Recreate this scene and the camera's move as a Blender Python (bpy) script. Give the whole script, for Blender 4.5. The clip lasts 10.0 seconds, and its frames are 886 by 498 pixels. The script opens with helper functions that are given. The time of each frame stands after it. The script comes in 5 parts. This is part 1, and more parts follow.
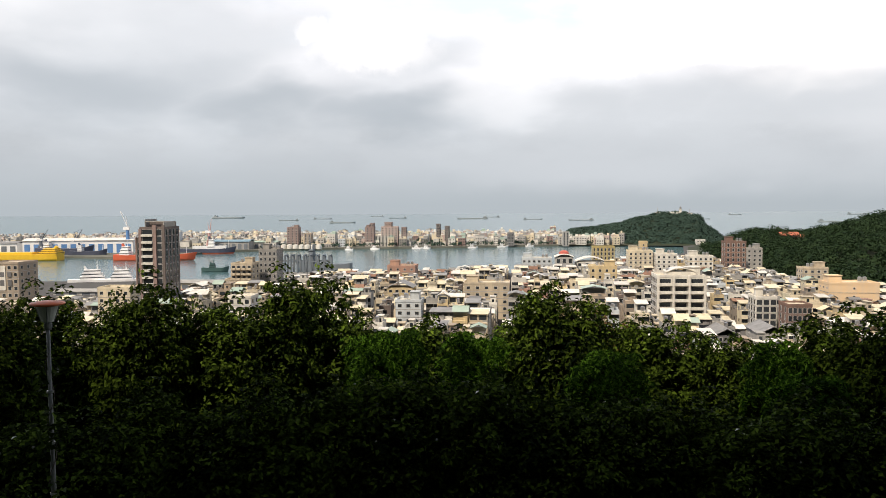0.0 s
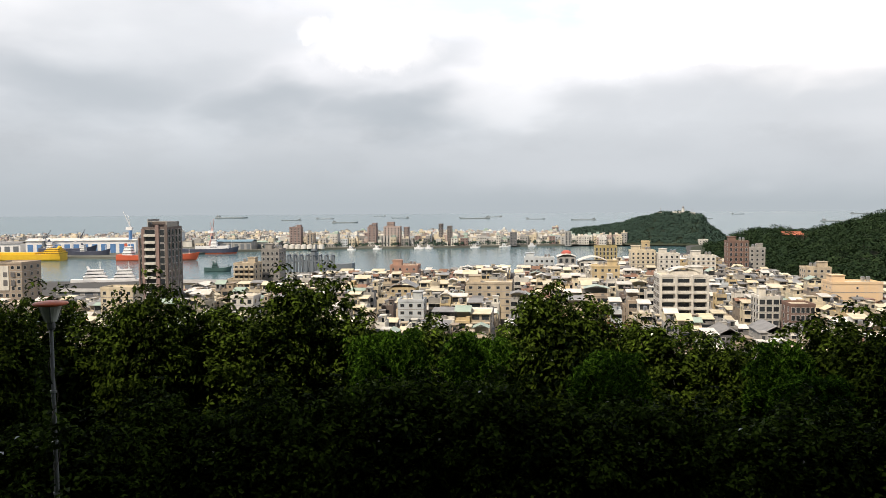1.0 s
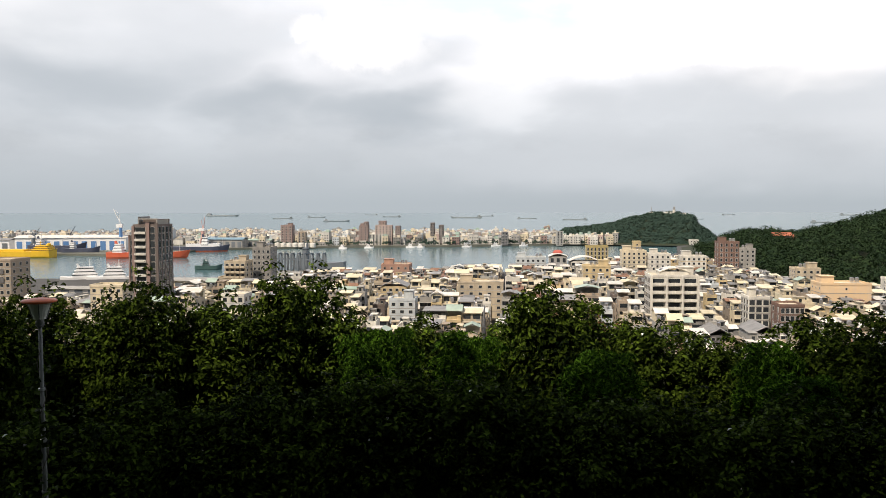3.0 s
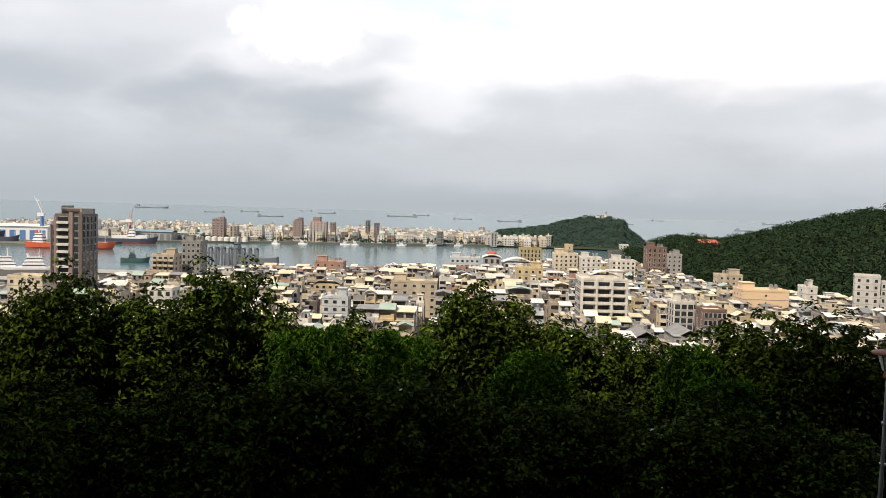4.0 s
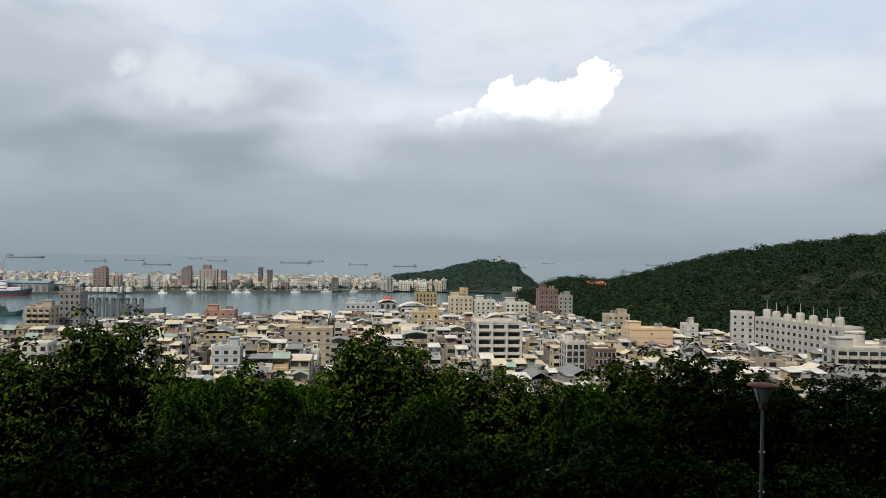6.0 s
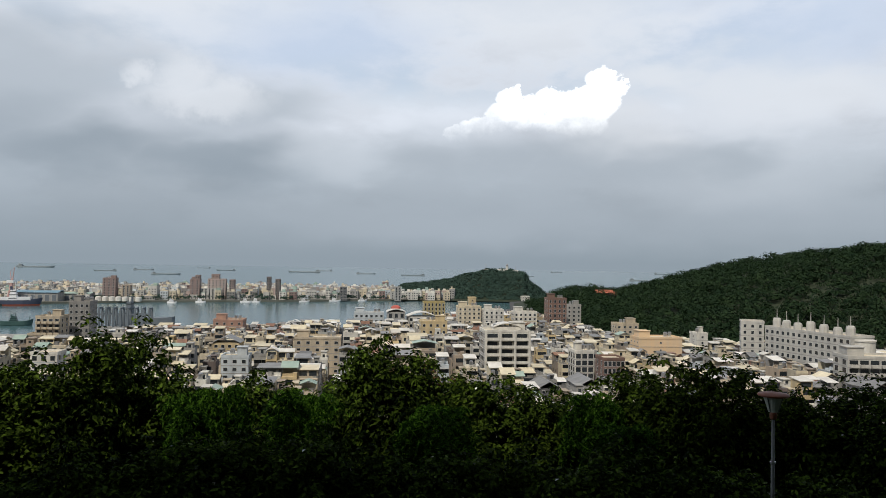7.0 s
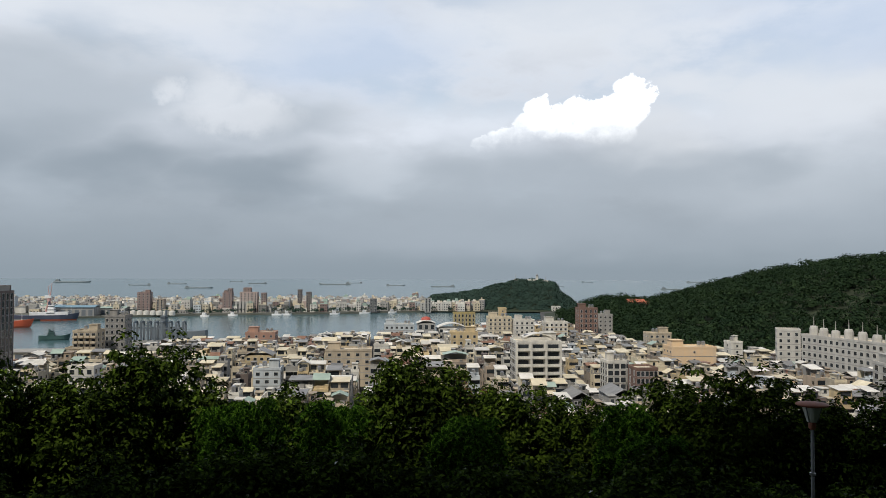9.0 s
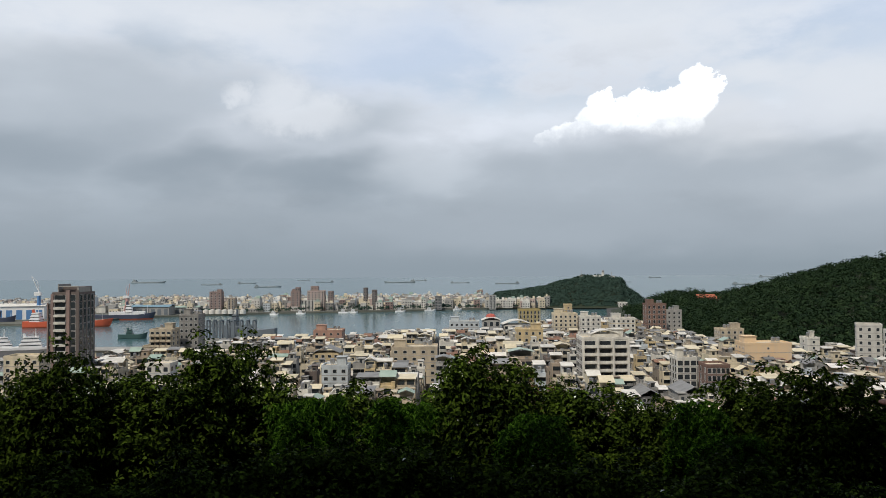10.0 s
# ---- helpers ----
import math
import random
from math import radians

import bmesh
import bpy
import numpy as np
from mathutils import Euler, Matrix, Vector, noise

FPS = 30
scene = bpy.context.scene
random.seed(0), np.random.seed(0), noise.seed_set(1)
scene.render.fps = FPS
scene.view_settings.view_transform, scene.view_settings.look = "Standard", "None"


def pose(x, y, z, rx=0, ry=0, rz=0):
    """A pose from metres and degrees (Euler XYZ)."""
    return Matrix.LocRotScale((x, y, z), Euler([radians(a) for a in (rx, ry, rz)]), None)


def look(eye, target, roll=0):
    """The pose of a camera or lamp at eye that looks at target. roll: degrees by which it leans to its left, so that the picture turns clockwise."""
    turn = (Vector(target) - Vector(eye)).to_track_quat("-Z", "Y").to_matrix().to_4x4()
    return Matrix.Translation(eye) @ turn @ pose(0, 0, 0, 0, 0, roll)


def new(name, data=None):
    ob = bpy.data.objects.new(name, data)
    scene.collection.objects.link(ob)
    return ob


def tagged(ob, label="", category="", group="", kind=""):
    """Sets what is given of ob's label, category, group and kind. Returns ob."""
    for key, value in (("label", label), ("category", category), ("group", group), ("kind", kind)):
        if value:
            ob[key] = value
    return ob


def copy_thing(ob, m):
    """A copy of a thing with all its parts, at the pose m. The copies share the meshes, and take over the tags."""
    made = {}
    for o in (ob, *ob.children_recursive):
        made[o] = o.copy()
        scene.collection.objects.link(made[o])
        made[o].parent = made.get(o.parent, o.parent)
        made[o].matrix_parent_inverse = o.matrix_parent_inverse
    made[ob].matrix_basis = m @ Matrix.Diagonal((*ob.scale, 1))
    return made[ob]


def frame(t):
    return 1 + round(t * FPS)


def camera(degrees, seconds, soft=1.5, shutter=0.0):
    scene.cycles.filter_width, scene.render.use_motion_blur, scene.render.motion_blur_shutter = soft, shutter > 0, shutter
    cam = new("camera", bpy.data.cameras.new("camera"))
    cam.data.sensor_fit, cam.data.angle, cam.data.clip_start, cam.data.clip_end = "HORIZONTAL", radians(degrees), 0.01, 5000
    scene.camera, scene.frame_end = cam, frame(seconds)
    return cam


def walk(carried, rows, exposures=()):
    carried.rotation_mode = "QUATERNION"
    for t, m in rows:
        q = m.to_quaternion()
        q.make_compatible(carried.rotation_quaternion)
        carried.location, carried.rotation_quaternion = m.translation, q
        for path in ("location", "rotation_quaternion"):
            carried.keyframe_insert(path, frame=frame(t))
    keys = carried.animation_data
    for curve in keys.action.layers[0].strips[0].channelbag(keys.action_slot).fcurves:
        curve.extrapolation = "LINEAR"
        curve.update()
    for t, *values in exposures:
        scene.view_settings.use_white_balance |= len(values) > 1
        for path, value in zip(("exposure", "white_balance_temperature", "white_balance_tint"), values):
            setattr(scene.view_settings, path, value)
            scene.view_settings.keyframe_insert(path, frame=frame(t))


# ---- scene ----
cam = camera(59.4, 10.0, soft=0.85)
EYE = 56.0            # eye height over the harbour water
ARM = 0.25            # the camera is held this far from the axis it turns about
# seconds, turn to the right, look up, lean to the right (degrees)
ROWS = [
    (0.0, 0.0, -3.25, 0.36), (0.5, -0.10, -3.19, 0.41), (1.0, -0.18, -3.26, 0.41), (1.5, -0.30, -3.25, 0.41),
    (2.0, -0.12, -3.23, 0.30), (3.5, 1.63, -3.37, -0.36), (4.0, 5.25, -3.34, -1.67), (4.5, 11.27, -3.27, -2.45),
    (5.0, 12.83, -2.50, -1.90), (5.5, 13.09, -0.91, -1.21), (7.0, 12.26, 0.82, -0.87), (7.5, 11.91, 1.09, -0.86),
    (8.0, 11.41, 1.45, -0.73), (8.5, 10.69, 1.66, -0.49), (9.0, 10.09, 1.61, -0.20), (9.5, 9.46, 1.26, -0.03),
    (10.0, 5.38, 1.41, 0.46),
]
EXPOSURES = [(0.0, 0.34, 6950, 13), (4.9, 0.34, 6950, 13), (5.4, -0.14, 6500, 10), (7.0, -0.30, 6300, 9), (10.0, -0.30, 6300, 9)]
walk(cam, [(t, pose(ARM * math.sin(radians(yaw)), ARM * (math.cos(radians(yaw)) - 1), EYE, 90 + up, 0, -yaw) @ pose(0, 0, 0, 0, 0, -lean))
           for t, yaw, up, lean in ROWS], EXPOSURES)


# ---- world and sun ----
SUN_TURN, SUN_UP = -138.0, 54.0      # degrees right of straight ahead, degrees up


def direction(az, el):
    a, e = radians(az), radians(el)
    return Vector((math.sin(a) * math.cos(e), math.cos(a) * math.cos(e), math.sin(e)))


def build_world():
    world = bpy.data.worlds.new("sky")
    scene.world = world
    world.use_nodes = True
    nt = world.node_tree
    nt.nodes.clear()
    N, L = nt.nodes.new, nt.links.new

    def math_node(op, a, b=None, clamp=False):
        n = N("ShaderNodeMath")
        n.operation, n.use_clamp = op, clamp
        for i, v in enumerate((a, b)):
            if v is None:
                continue
            if isinstance(v, (int, float)):
                n.inputs[i].default_value = v
            else:
                L(v, n.inputs[i])
        return n.outputs[0]

    def ramp(fac, stops, ease="EASE"):
        n = N("ShaderNodeValToRGB")
        n.color_ramp.interpolation = ease
        while len(n.color_ramp.elements) < len(stops):
            n.color_ramp.elements.new(1.0)
        for e, (p, c) in zip(n.color_ramp.elements, stops):
            e.position = p
            e.color = (*c, 1) if isinstance(c, tuple) else (c, c, c, 1)
        L(fac, n.inputs[0])
        return n.outputs[0]

    def mix(fac, a, b):
        n = N("ShaderNodeMix")
        n.data_type = "RGBA"
        L(fac, n.inputs[0])
        for sock, v in ((n.inputs[6], a), (n.inputs[7], b)):
            if isinstance(v, tuple):
                sock.default_value = (*v, 1)
            else:
                L(v, sock)
        return n.outputs[2]

    def noise_tex(vec, scale, detail=5.0, rough=0.55):
        n = N("ShaderNodeTexNoise")
        n.inputs["Scale"].default_value, n.inputs["Detail"].default_value, n.inputs["Roughness"].default_value = scale, detail, rough
        L(vec, n.inputs["Vector"])
        return n.outputs[0]

    co = N("ShaderNodeTexCoord").outputs["Generated"]
    sep = N("ShaderNodeSeparateXYZ")
    L(co, sep.inputs[0])
    height = sep.outputs[2]
    sky = N("ShaderNodeTexSky")
    sky.sky_type, sky.sun_disc = "NISHITA", False
    sky.sun_elevation, sky.sun_rotation = radians(SUN_UP), radians(SUN_TURN)
    sky.air_density, sky.dust_density = 1.3, 2.0
    scaled = N("ShaderNodeVectorMath")
    scaled.operation = "SCALE"
    L(sky.outputs[0], scaled.inputs[0])
    scaled.inputs["Scale"].default_value = 0.15
    # bearing and height angle in degrees, stirred by two sizes of turbulence
    stretch = N("ShaderNodeMapping")
    stretch.inputs["Scale"].default_value = (1.0, 1.0, 2.4)
    stretch.inputs["Location"].default_value = (0.35, 0.1, 0.42)
    L(co, stretch.inputs[0])
    bearing = math_node("MULTIPLY", math_node("ARCTAN2", sep.outputs[0], sep.outputs[1]), 180 / math.pi)
    rising = math_node("MULTIPLY", math_node("ARCSINE", height), 180 / math.pi)
    roll_x = noise_tex(stretch.outputs[0], 6.0, 3.0, 0.45)
    shifted = N("ShaderNodeMapping")
    shifted.inputs["Location"].default_value = (3.1, 7.7, 1.9)
    L(stretch.outputs[0], shifted.inputs[0])
    roll_z = noise_tex(shifted.outputs[0], 7.0, 3.5, 0.48)
    curl = noise_tex(co, 48.0, 6.0, 0.62)
    wisp = noise_tex(shifted.outputs[0], 4.0, 7.0, 0.58)

    def swung(value, noise, amount):
        return math_node("ADD", value, math_node("MULTIPLY", math_node("SUBTRACT", noise, 0.5), amount))

    loose = (swung(bearing, roll_x, 12.0), swung(rising, roll_z, 5.0))
    firm = (swung(swung(bearing, roll_x, 2.0), curl, 2.0), swung(swung(rising, roll_z, 1.2), curl, 2.0))

    def bank(puffs, soft, where=loose):
        """Soft-edged union of ovals: bearing, height, half width, half height in degrees; soft is the edge as a share of the radius."""
        total = None
        for a, e, ra, re in puffs:
            u = math_node("MULTIPLY", math_node("SUBTRACT", where[0], a), 1 / ra)
            v = math_node("MULTIPLY", math_node("SUBTRACT", where[1], e), 1 / re)
            r = math_node("SQRT", math_node("ADD", math_node("MULTIPLY", u, u), math_node("MULTIPLY", v, v)))
            f = math_node("MULTIPLY", math_node("SUBTRACT", 1.0 + soft / 2, r), 1 / soft, True)
            total = f if total is None else math_node("MAXIMUM", total, f)
        n = N("ShaderNodeMapRange")
        n.interpolation_type = "SMOOTHSTEP"
        L(total, n.inputs[0])
        return n.outputs[0]

    def lay(colour, mask, over, strength=1.0):
        return mix(math_node("MULTIPLY", mask, strength), colour, over)

    # overcast gets brighter upwards, thin blue gaps high; dimmed overhead to cut fill light
    up = math_node("MULTIPLY", height, 1.0, True)
    base = ramp(up, [(0.0, (0.355, 0.415, 0.465)), (0.06, (0.435, 0.49, 0.545)), (0.11, (0.56, 0.615, 0.675)), (0.17, (0.84, 0.88, 0.95)), (0.30, (0.98, 1.02, 1.10)), (0.45, (0.55, 0.60, 0.67)), (0.65, (0.27, 0.30, 0.35)), (1.0, (0.15, 0.17, 0.21))], "LINEAR")
    mottle = ramp(wisp, [(0.34, 0.86), (0.50, 1.0), (0.64, 1.10)])
    depth = ramp(up, [(0.0, 0.0), (0.03, 0.25), (0.10, 1.0), (1.0, 1.0)])
    shade_n = N("ShaderNodeMix")
    shade_n.data_type = "RGBA"
    L(depth, shade_n.inputs[0])
    shade_n.inputs[6].default_value = (1, 1, 1, 1)
    L(mottle, shade_n.inputs[7])
    cloud_n = N("ShaderNodeMix")
    cloud_n.data_type, cloud_n.blend_type = "RGBA", "MULTIPLY"
    cloud_n.inputs[0].default_value = 1.0
    L(base, cloud_n.inputs[6])
    L(shade_n.outputs[2], cloud_n.inputs[7])
    gap = ramp(wisp, [(0.42, 0.0), (0.60, 0.5)])
    high = ramp(up, [(0.18, 0.0), (0.23, 1.0)])
    colour = mix(math_node("MULTIPLY", gap, high), cloud_n.outputs[2], scaled.outputs[0])
    # blue gaps, then white sheets, then grey undersides, then the heaped clouds
    colour = lay(colour, bank([(3, 15.5, 8, 3.2), (38, 16.0, 7, 2.4), (30, 20, 9, 2.2)], 1.2), (0.72, 0.82, 0.99), 0.75)
    colour = lay(colour, bank([(-14, 18.0, 13, 2.6), (-30, 16, 9, 4.0), (19, 18.0, 9, 2.6), (0, 19.5, 4, 1.2), (36, 11.5, 7, 2.4), (29, 13.2, 4, 1.2)], 1.3), (0.94, 0.97, 1.02), 0.8)
    colour = lay(colour, bank([(-22, 11.0, 10, 2.6)], 1.5), (0.62, 0.68, 0.74), 0.6)
    colour = lay(colour, bank([(-15, 12.0, 9.0, 3.0), (-3, 10.0, 5.5, 1.6)], 1.4), (0.58, 0.635, 0.70), 0.85)
    colour = lay(colour, bank([(-6.2, 12.4, 1.7, 1.5), (-3.6, 11.3, 1.6, 1.3), (-9.0, 12.4, 1.0, 0.7), (-5, 11.0, 3.4, 1.2)], 1.3, firm), (1.0, 1.02, 1.06), 0.62)
    colour = lay(colour, bank([(-24, 7.8, 11, 2.4), (-12, 6.9, 8, 1.7), (-3.5, 6.4, 5.5, 1.5), (-38, 8.5, 9, 3.0)], 1.8), (0.375, 0.435, 0.495), 0.88)
    colour = lay(colour, bank([(5, 7.2, 4.0, 1.2), (33, 6.2, 8, 2.2)], 1.4), (0.70, 0.75, 0.81), 0.6)
    colour = lay(colour, bank([(36, 3.4, 14, 2.2), (14, 3.0, 14, 1.6)], 1.6), (0.53, 0.585, 0.645), 0.55)
    heap_tops = [(13.2, 9.3, 0.9, 0.6), (14.6, 9.8, 1.2, 0.8), (16.0, 10.6, 1.0, 0.9), (17.0, 11.6, 1.2, 1.1), (18.2, 10.9, 1.4, 1.3), (19.8, 11.8, 1.1, 0.9), (21.4, 11.5, 1.3, 1.0),
                 (23.7, 13.0, 1.25, 1.15), (24.6, 12.4, 0.9, 0.8), (23.2, 11.4, 1.6, 1.4), (18.0, 9.6, 2.8, 1.3), (21.8, 10.2, 2.4, 1.6)]
    colour = lay(colour, bank([(24.0, 9.6, 3.2, 1.9), (26.0, 8.6, 2.4, 1.5)], 1.3), (0.92, 0.94, 0.98), 0.8)
    # sunlit tops that thin out downwards into the grey
    sunlit = N("ShaderNodeMapRange")
    sunlit.interpolation_type = "SMOOTHSTEP"
    sunlit.inputs[1].default_value, sunlit.inputs[2].default_value = 8.9, 11.9
    L(swung(swung(rising, curl, 2.6), roll_x, 5.0), sunlit.inputs[0])
    colour = lay(colour, math_node("MULTIPLY", bank(heap_tops, 0.22, firm), sunlit.outputs[0]), (1.75, 1.75, 1.75))
    colour = lay(colour, bank([(12.5, 7.2, 3.4, 1.6), (17.0, 7.6, 4.8, 1.9), (21.5, 7.4, 4.8, 2.1), (26.5, 6.8, 4.0, 1.7), (31, 7.4, 3.0, 1.1)], 1.7), (0.52, 0.575, 0.635), 0.85)
    bg = N("ShaderNodeBackground")
    L(colour, bg.inputs[0])
    bg.inputs[1].default_value = 1.0
    out = N("ShaderNodeOutputWorld")
    L(bg.outputs[0], out.inputs[0])


build_world()
sun_data = bpy.data.lights.new("sun", "SUN")
sun_data.energy, sun_data.angle, sun_data.color = 4.3, radians(2.0), (1.0, 0.90, 0.75)
sun = new("sun", sun_data)
sun.matrix_world = look(direction(SUN_TURN, SUN_UP) * 500, (0, 0, 0))


# ---- materials ----
def material(name, dark, light, rough=0.7, metal=0.0, scale=0.6, grain=6.0, bump=0.15, streak=0.0, vary=0.0, island=False, emit=0.0):
    """Two-scale mottled surface between two colours, optional down-streaks, per-object variation."""
    m = bpy.data.materials.new(name)
    m.use_nodes = True
    nt = m.node_tree
    N, L = nt.nodes.new, nt.links.new
    bsdf = nt.nodes["Principled BSDF"]
    bsdf.inputs["Roughness"].default_value, bsdf.inputs["Metallic"].default_value = rough, metal
    co = N("ShaderNodeTexCoord").outputs["Object"]
    n1, n2 = N("ShaderNodeTexNoise"), N("ShaderNodeTexNoise")
    n1.inputs["Scale"].default_value, n2.inputs["Scale"].default_value = scale, grain
    n1.inputs["Detail"].default_value = 4.0
    vec = co
    if streak:
        mp = N("ShaderNodeMapping")
        mp.inputs["Scale"].default_value = (1, 1, streak)
        L(co, mp.inputs[0])
        vec = mp.outputs[0]
    L(vec, n1.inputs["Vector"])
    L(co, n2.inputs["Vector"])
    add = N("ShaderNodeMath")
    add.operation = "MULTIPLY_ADD"
    L(n2.outputs[0], add.inputs[0])
    add.inputs[1].default_value = 0.35
    sub = N("ShaderNodeMath")
    sub.operation = "MULTIPLY_ADD"
    L(n1.outputs[0], sub.inputs[0])
    sub.inputs[1].default_value, sub.inputs[2].default_value = 1.3, -0.32
    L(sub.outputs[0], add.inputs[2])
    fac = add.outputs[0]
    if vary or island:
        src = N("ShaderNodeNewGeometry").outputs["Random Per Island"] if island else N("ShaderNodeObjectInfo").outputs["Random"]
        v = N("ShaderNodeMath")
        v.operation = "MULTIPLY_ADD"
        L(src, v.inputs[0])
        v.inputs[1].default_value = vary or 0.8
        o = N("ShaderNodeMath")
        o.operation = "SUBTRACT"
        L(fac, o.inputs[0])
        o.inputs[1].default_value = (vary or 0.8) / 2
        L(o.outputs[0], v.inputs[2])
        fac = v.outputs[0]
    mx = N("ShaderNodeMix")
    mx.data_type, mx.clamp_factor = "RGBA", True
    L(fac, mx.inputs[0])
    mx.inputs[6].default_value, mx.inputs[7].default_value = (*dark, 1), (*light, 1)
    L(mx.outputs[2], bsdf.inputs["Base Color"])
    if bump:
        b = N("ShaderNodeBump")
        b.inputs["Strength"].default_value = bump
        L(n2.outputs[0], b.inputs["Height"])
        L(b.outputs[0], bsdf.inputs["Normal"])
    if emit:
        bsdf.inputs["Emission Strength"].default_value = emit
    return m


def leaf_material(name, dark, light, through_colour, rough=0.38, gloss=0.25, skew=1.6, patch=0.35, spread=0.9):
    m = material(name, dark, light, rough, 0.0, patch, 3.0, 0.0, 0.0, spread, True)
    nt = m.node_tree
    bsdf = nt.nodes["Principled BSDF"]
    bsdf.inputs["Specular IOR Level"].default_value = gloss
    mx = next(n for n in nt.nodes if n.bl_idname == "ShaderNodeMix")
    # skewed so most leaves are coloured as if shaded, a few as if lit
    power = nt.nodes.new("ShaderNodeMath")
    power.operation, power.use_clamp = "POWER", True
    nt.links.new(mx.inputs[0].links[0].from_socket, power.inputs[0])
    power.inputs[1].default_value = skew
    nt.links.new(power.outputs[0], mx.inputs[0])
    tr = nt.nodes.new("ShaderNodeBsdfTranslucent")
    tr.inputs[0].default_value = (*through_colour, 1)
    ms = nt.nodes.new("ShaderNodeMixShader")
    ms.inputs[0].default_value = 0.09
    out = nt.nodes["Material Output"]
    nt.links.new(bsdf.outputs[0], ms.inputs[1])
    nt.links.new(tr.outputs[0], ms.inputs[2])
    nt.links.new(ms.outputs[0], out.inputs[0])
    return m


def wall_paint(name, light, stain=0.5, vary=0.6):
    grey = sum(light) / 3
    return material(name, tuple((0.5 * c + 0.5 * grey) * stain for c in light), light, 0.85, 0, 0.35, 2.2, 0.1, 0.18, vary, True)


def water_material():
    m = bpy.data.materials.new("sea_water")
    m.use_nodes = True
    nt = m.node_tree
    N, L = nt.nodes.new, nt.links.new
    b = nt.nodes["Principled BSDF"]
    b.inputs["Roughness"].default_value = 0.16
    b.inputs["IOR"].default_value = 1.33
    b.inputs["Specular IOR Level"].default_value = 0.3
    co = N("ShaderNodeTexCoord").outputs["Object"]
    n1, n2 = N("ShaderNodeTexNoise"), N("ShaderNodeTexNoise")
    n1.inputs["Scale"].default_value, n1.inputs["Detail"].default_value = 0.006, 5.0
    n2.inputs["Scale"].default_value, n2.inputs["Detail"].default_value = 0.22, 6.0
    for n in (n1, n2):
        L(co, n.inputs["Vector"])
    mx = N("ShaderNodeMix")
    mx.data_type = "RGBA"
    mx.inputs[6].default_value, mx.inputs[7].default_value = (0.05, 0.105, 0.125, 1), (0.085, 0.15, 0.17, 1)
    L(n1.outputs[0], mx.inputs[0])
    L(mx.outputs[2], b.inputs["Base Color"])
    bump = N("ShaderNodeBump")
    bump.inputs["Strength"].default_value, bump.inputs["Distance"].default_value = 0.5, 0.5
    L(n2.outputs[0], bump.inputs["Height"])
    L(bump.outputs[0], b.inputs["Normal"])
    return m


WATER = water_material()
# near-black green with the shade below the trees put into it
SHADE_UNDERGROWTH = material("shaded_undergrowth", (0.008, 0.014, 0.006), (0.030, 0.042, 0.018), 0.95, 0, 0.2, 3.0, 0.4)
TOWN_GROUND = material("far_town_ground", (0.05, 0.06, 0.045), (0.16, 0.16, 0.14), 0.95, 0, 0.03, 0.4, 0.1)
ASPHALT = material("street_asphalt", (0.04, 0.04, 0.042), (0.075, 0.075, 0.075), 0.9, 0, 0.1, 4.0, 0.2)
CONCRETE = material("weathered_concrete", (0.22, 0.22, 0.21), (0.42, 0.41, 0.39), 0.9, 0, 0.3, 3.0, 0.2, 0.25, 0.4)
ROOF_PALE = material("pale_roof_deck", (0.28, 0.245, 0.19), (0.76, 0.68, 0.53), 0.85, 0, 0.25, 1.5, 0.1, 0, 0.7, True)
ROOF_TAN = material("tan_roof_tiles", (0.40, 0.33, 0.24), (0.62, 0.54, 0.42), 0.85, 0, 0.3, 2.0, 0.1, 0, 0.6, True)
ROOF_GREY = material("grey_roof_deck", (0.16, 0.16, 0.16), (0.38, 0.38, 0.37), 0.9, 0, 0.3, 2.0, 0.15, 0, 0.6, True)
METAL_WHITE = material("white_sheet_metal", (0.40, 0.385, 0.35), (0.82, 0.80, 0.75), 0.45, 0.0, 0.3, 1.0, 0.05, 0, 0.6, True)
METAL_CREAM = material("cream_sheet_metal", (0.42, 0.37, 0.26), (0.76, 0.69, 0.52), 0.5, 0.0, 0.3, 1.0, 0.05, 0, 0.4, True)
METAL_GREEN = material("green_sheet_metal", (0.20, 0.29, 0.25), (0.38, 0.47, 0.42), 0.5, 0.0, 0.3, 1.0, 0.05, 0, 0.4, True)
METAL_GREY = material("grey_sheet_metal", (0.12, 0.12, 0.12), (0.32, 0.32, 0.32), 0.5, 0.2, 0.3, 1.0, 0.05, 0, 0.5, True)
METAL_RUST = material("rusty_sheet_metal", (0.12, 0.06, 0.04), (0.28, 0.16, 0.11), 0.7, 0.0, 0.6, 3.0, 0.1, 0, 0.5, True)
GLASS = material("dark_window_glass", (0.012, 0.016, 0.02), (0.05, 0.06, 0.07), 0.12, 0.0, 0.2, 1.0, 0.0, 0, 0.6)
FRAME = material("grey_window_frame", (0.35, 0.35, 0.35), (0.6, 0.6, 0.6), 0.5, 0.0, 0.5, 4.0, 0.0)
STEEL = material("stainless_tank", (0.45, 0.46, 0.48), (0.7, 0.7, 0.72), 0.3, 0.9, 0.8, 5.0, 0.0)
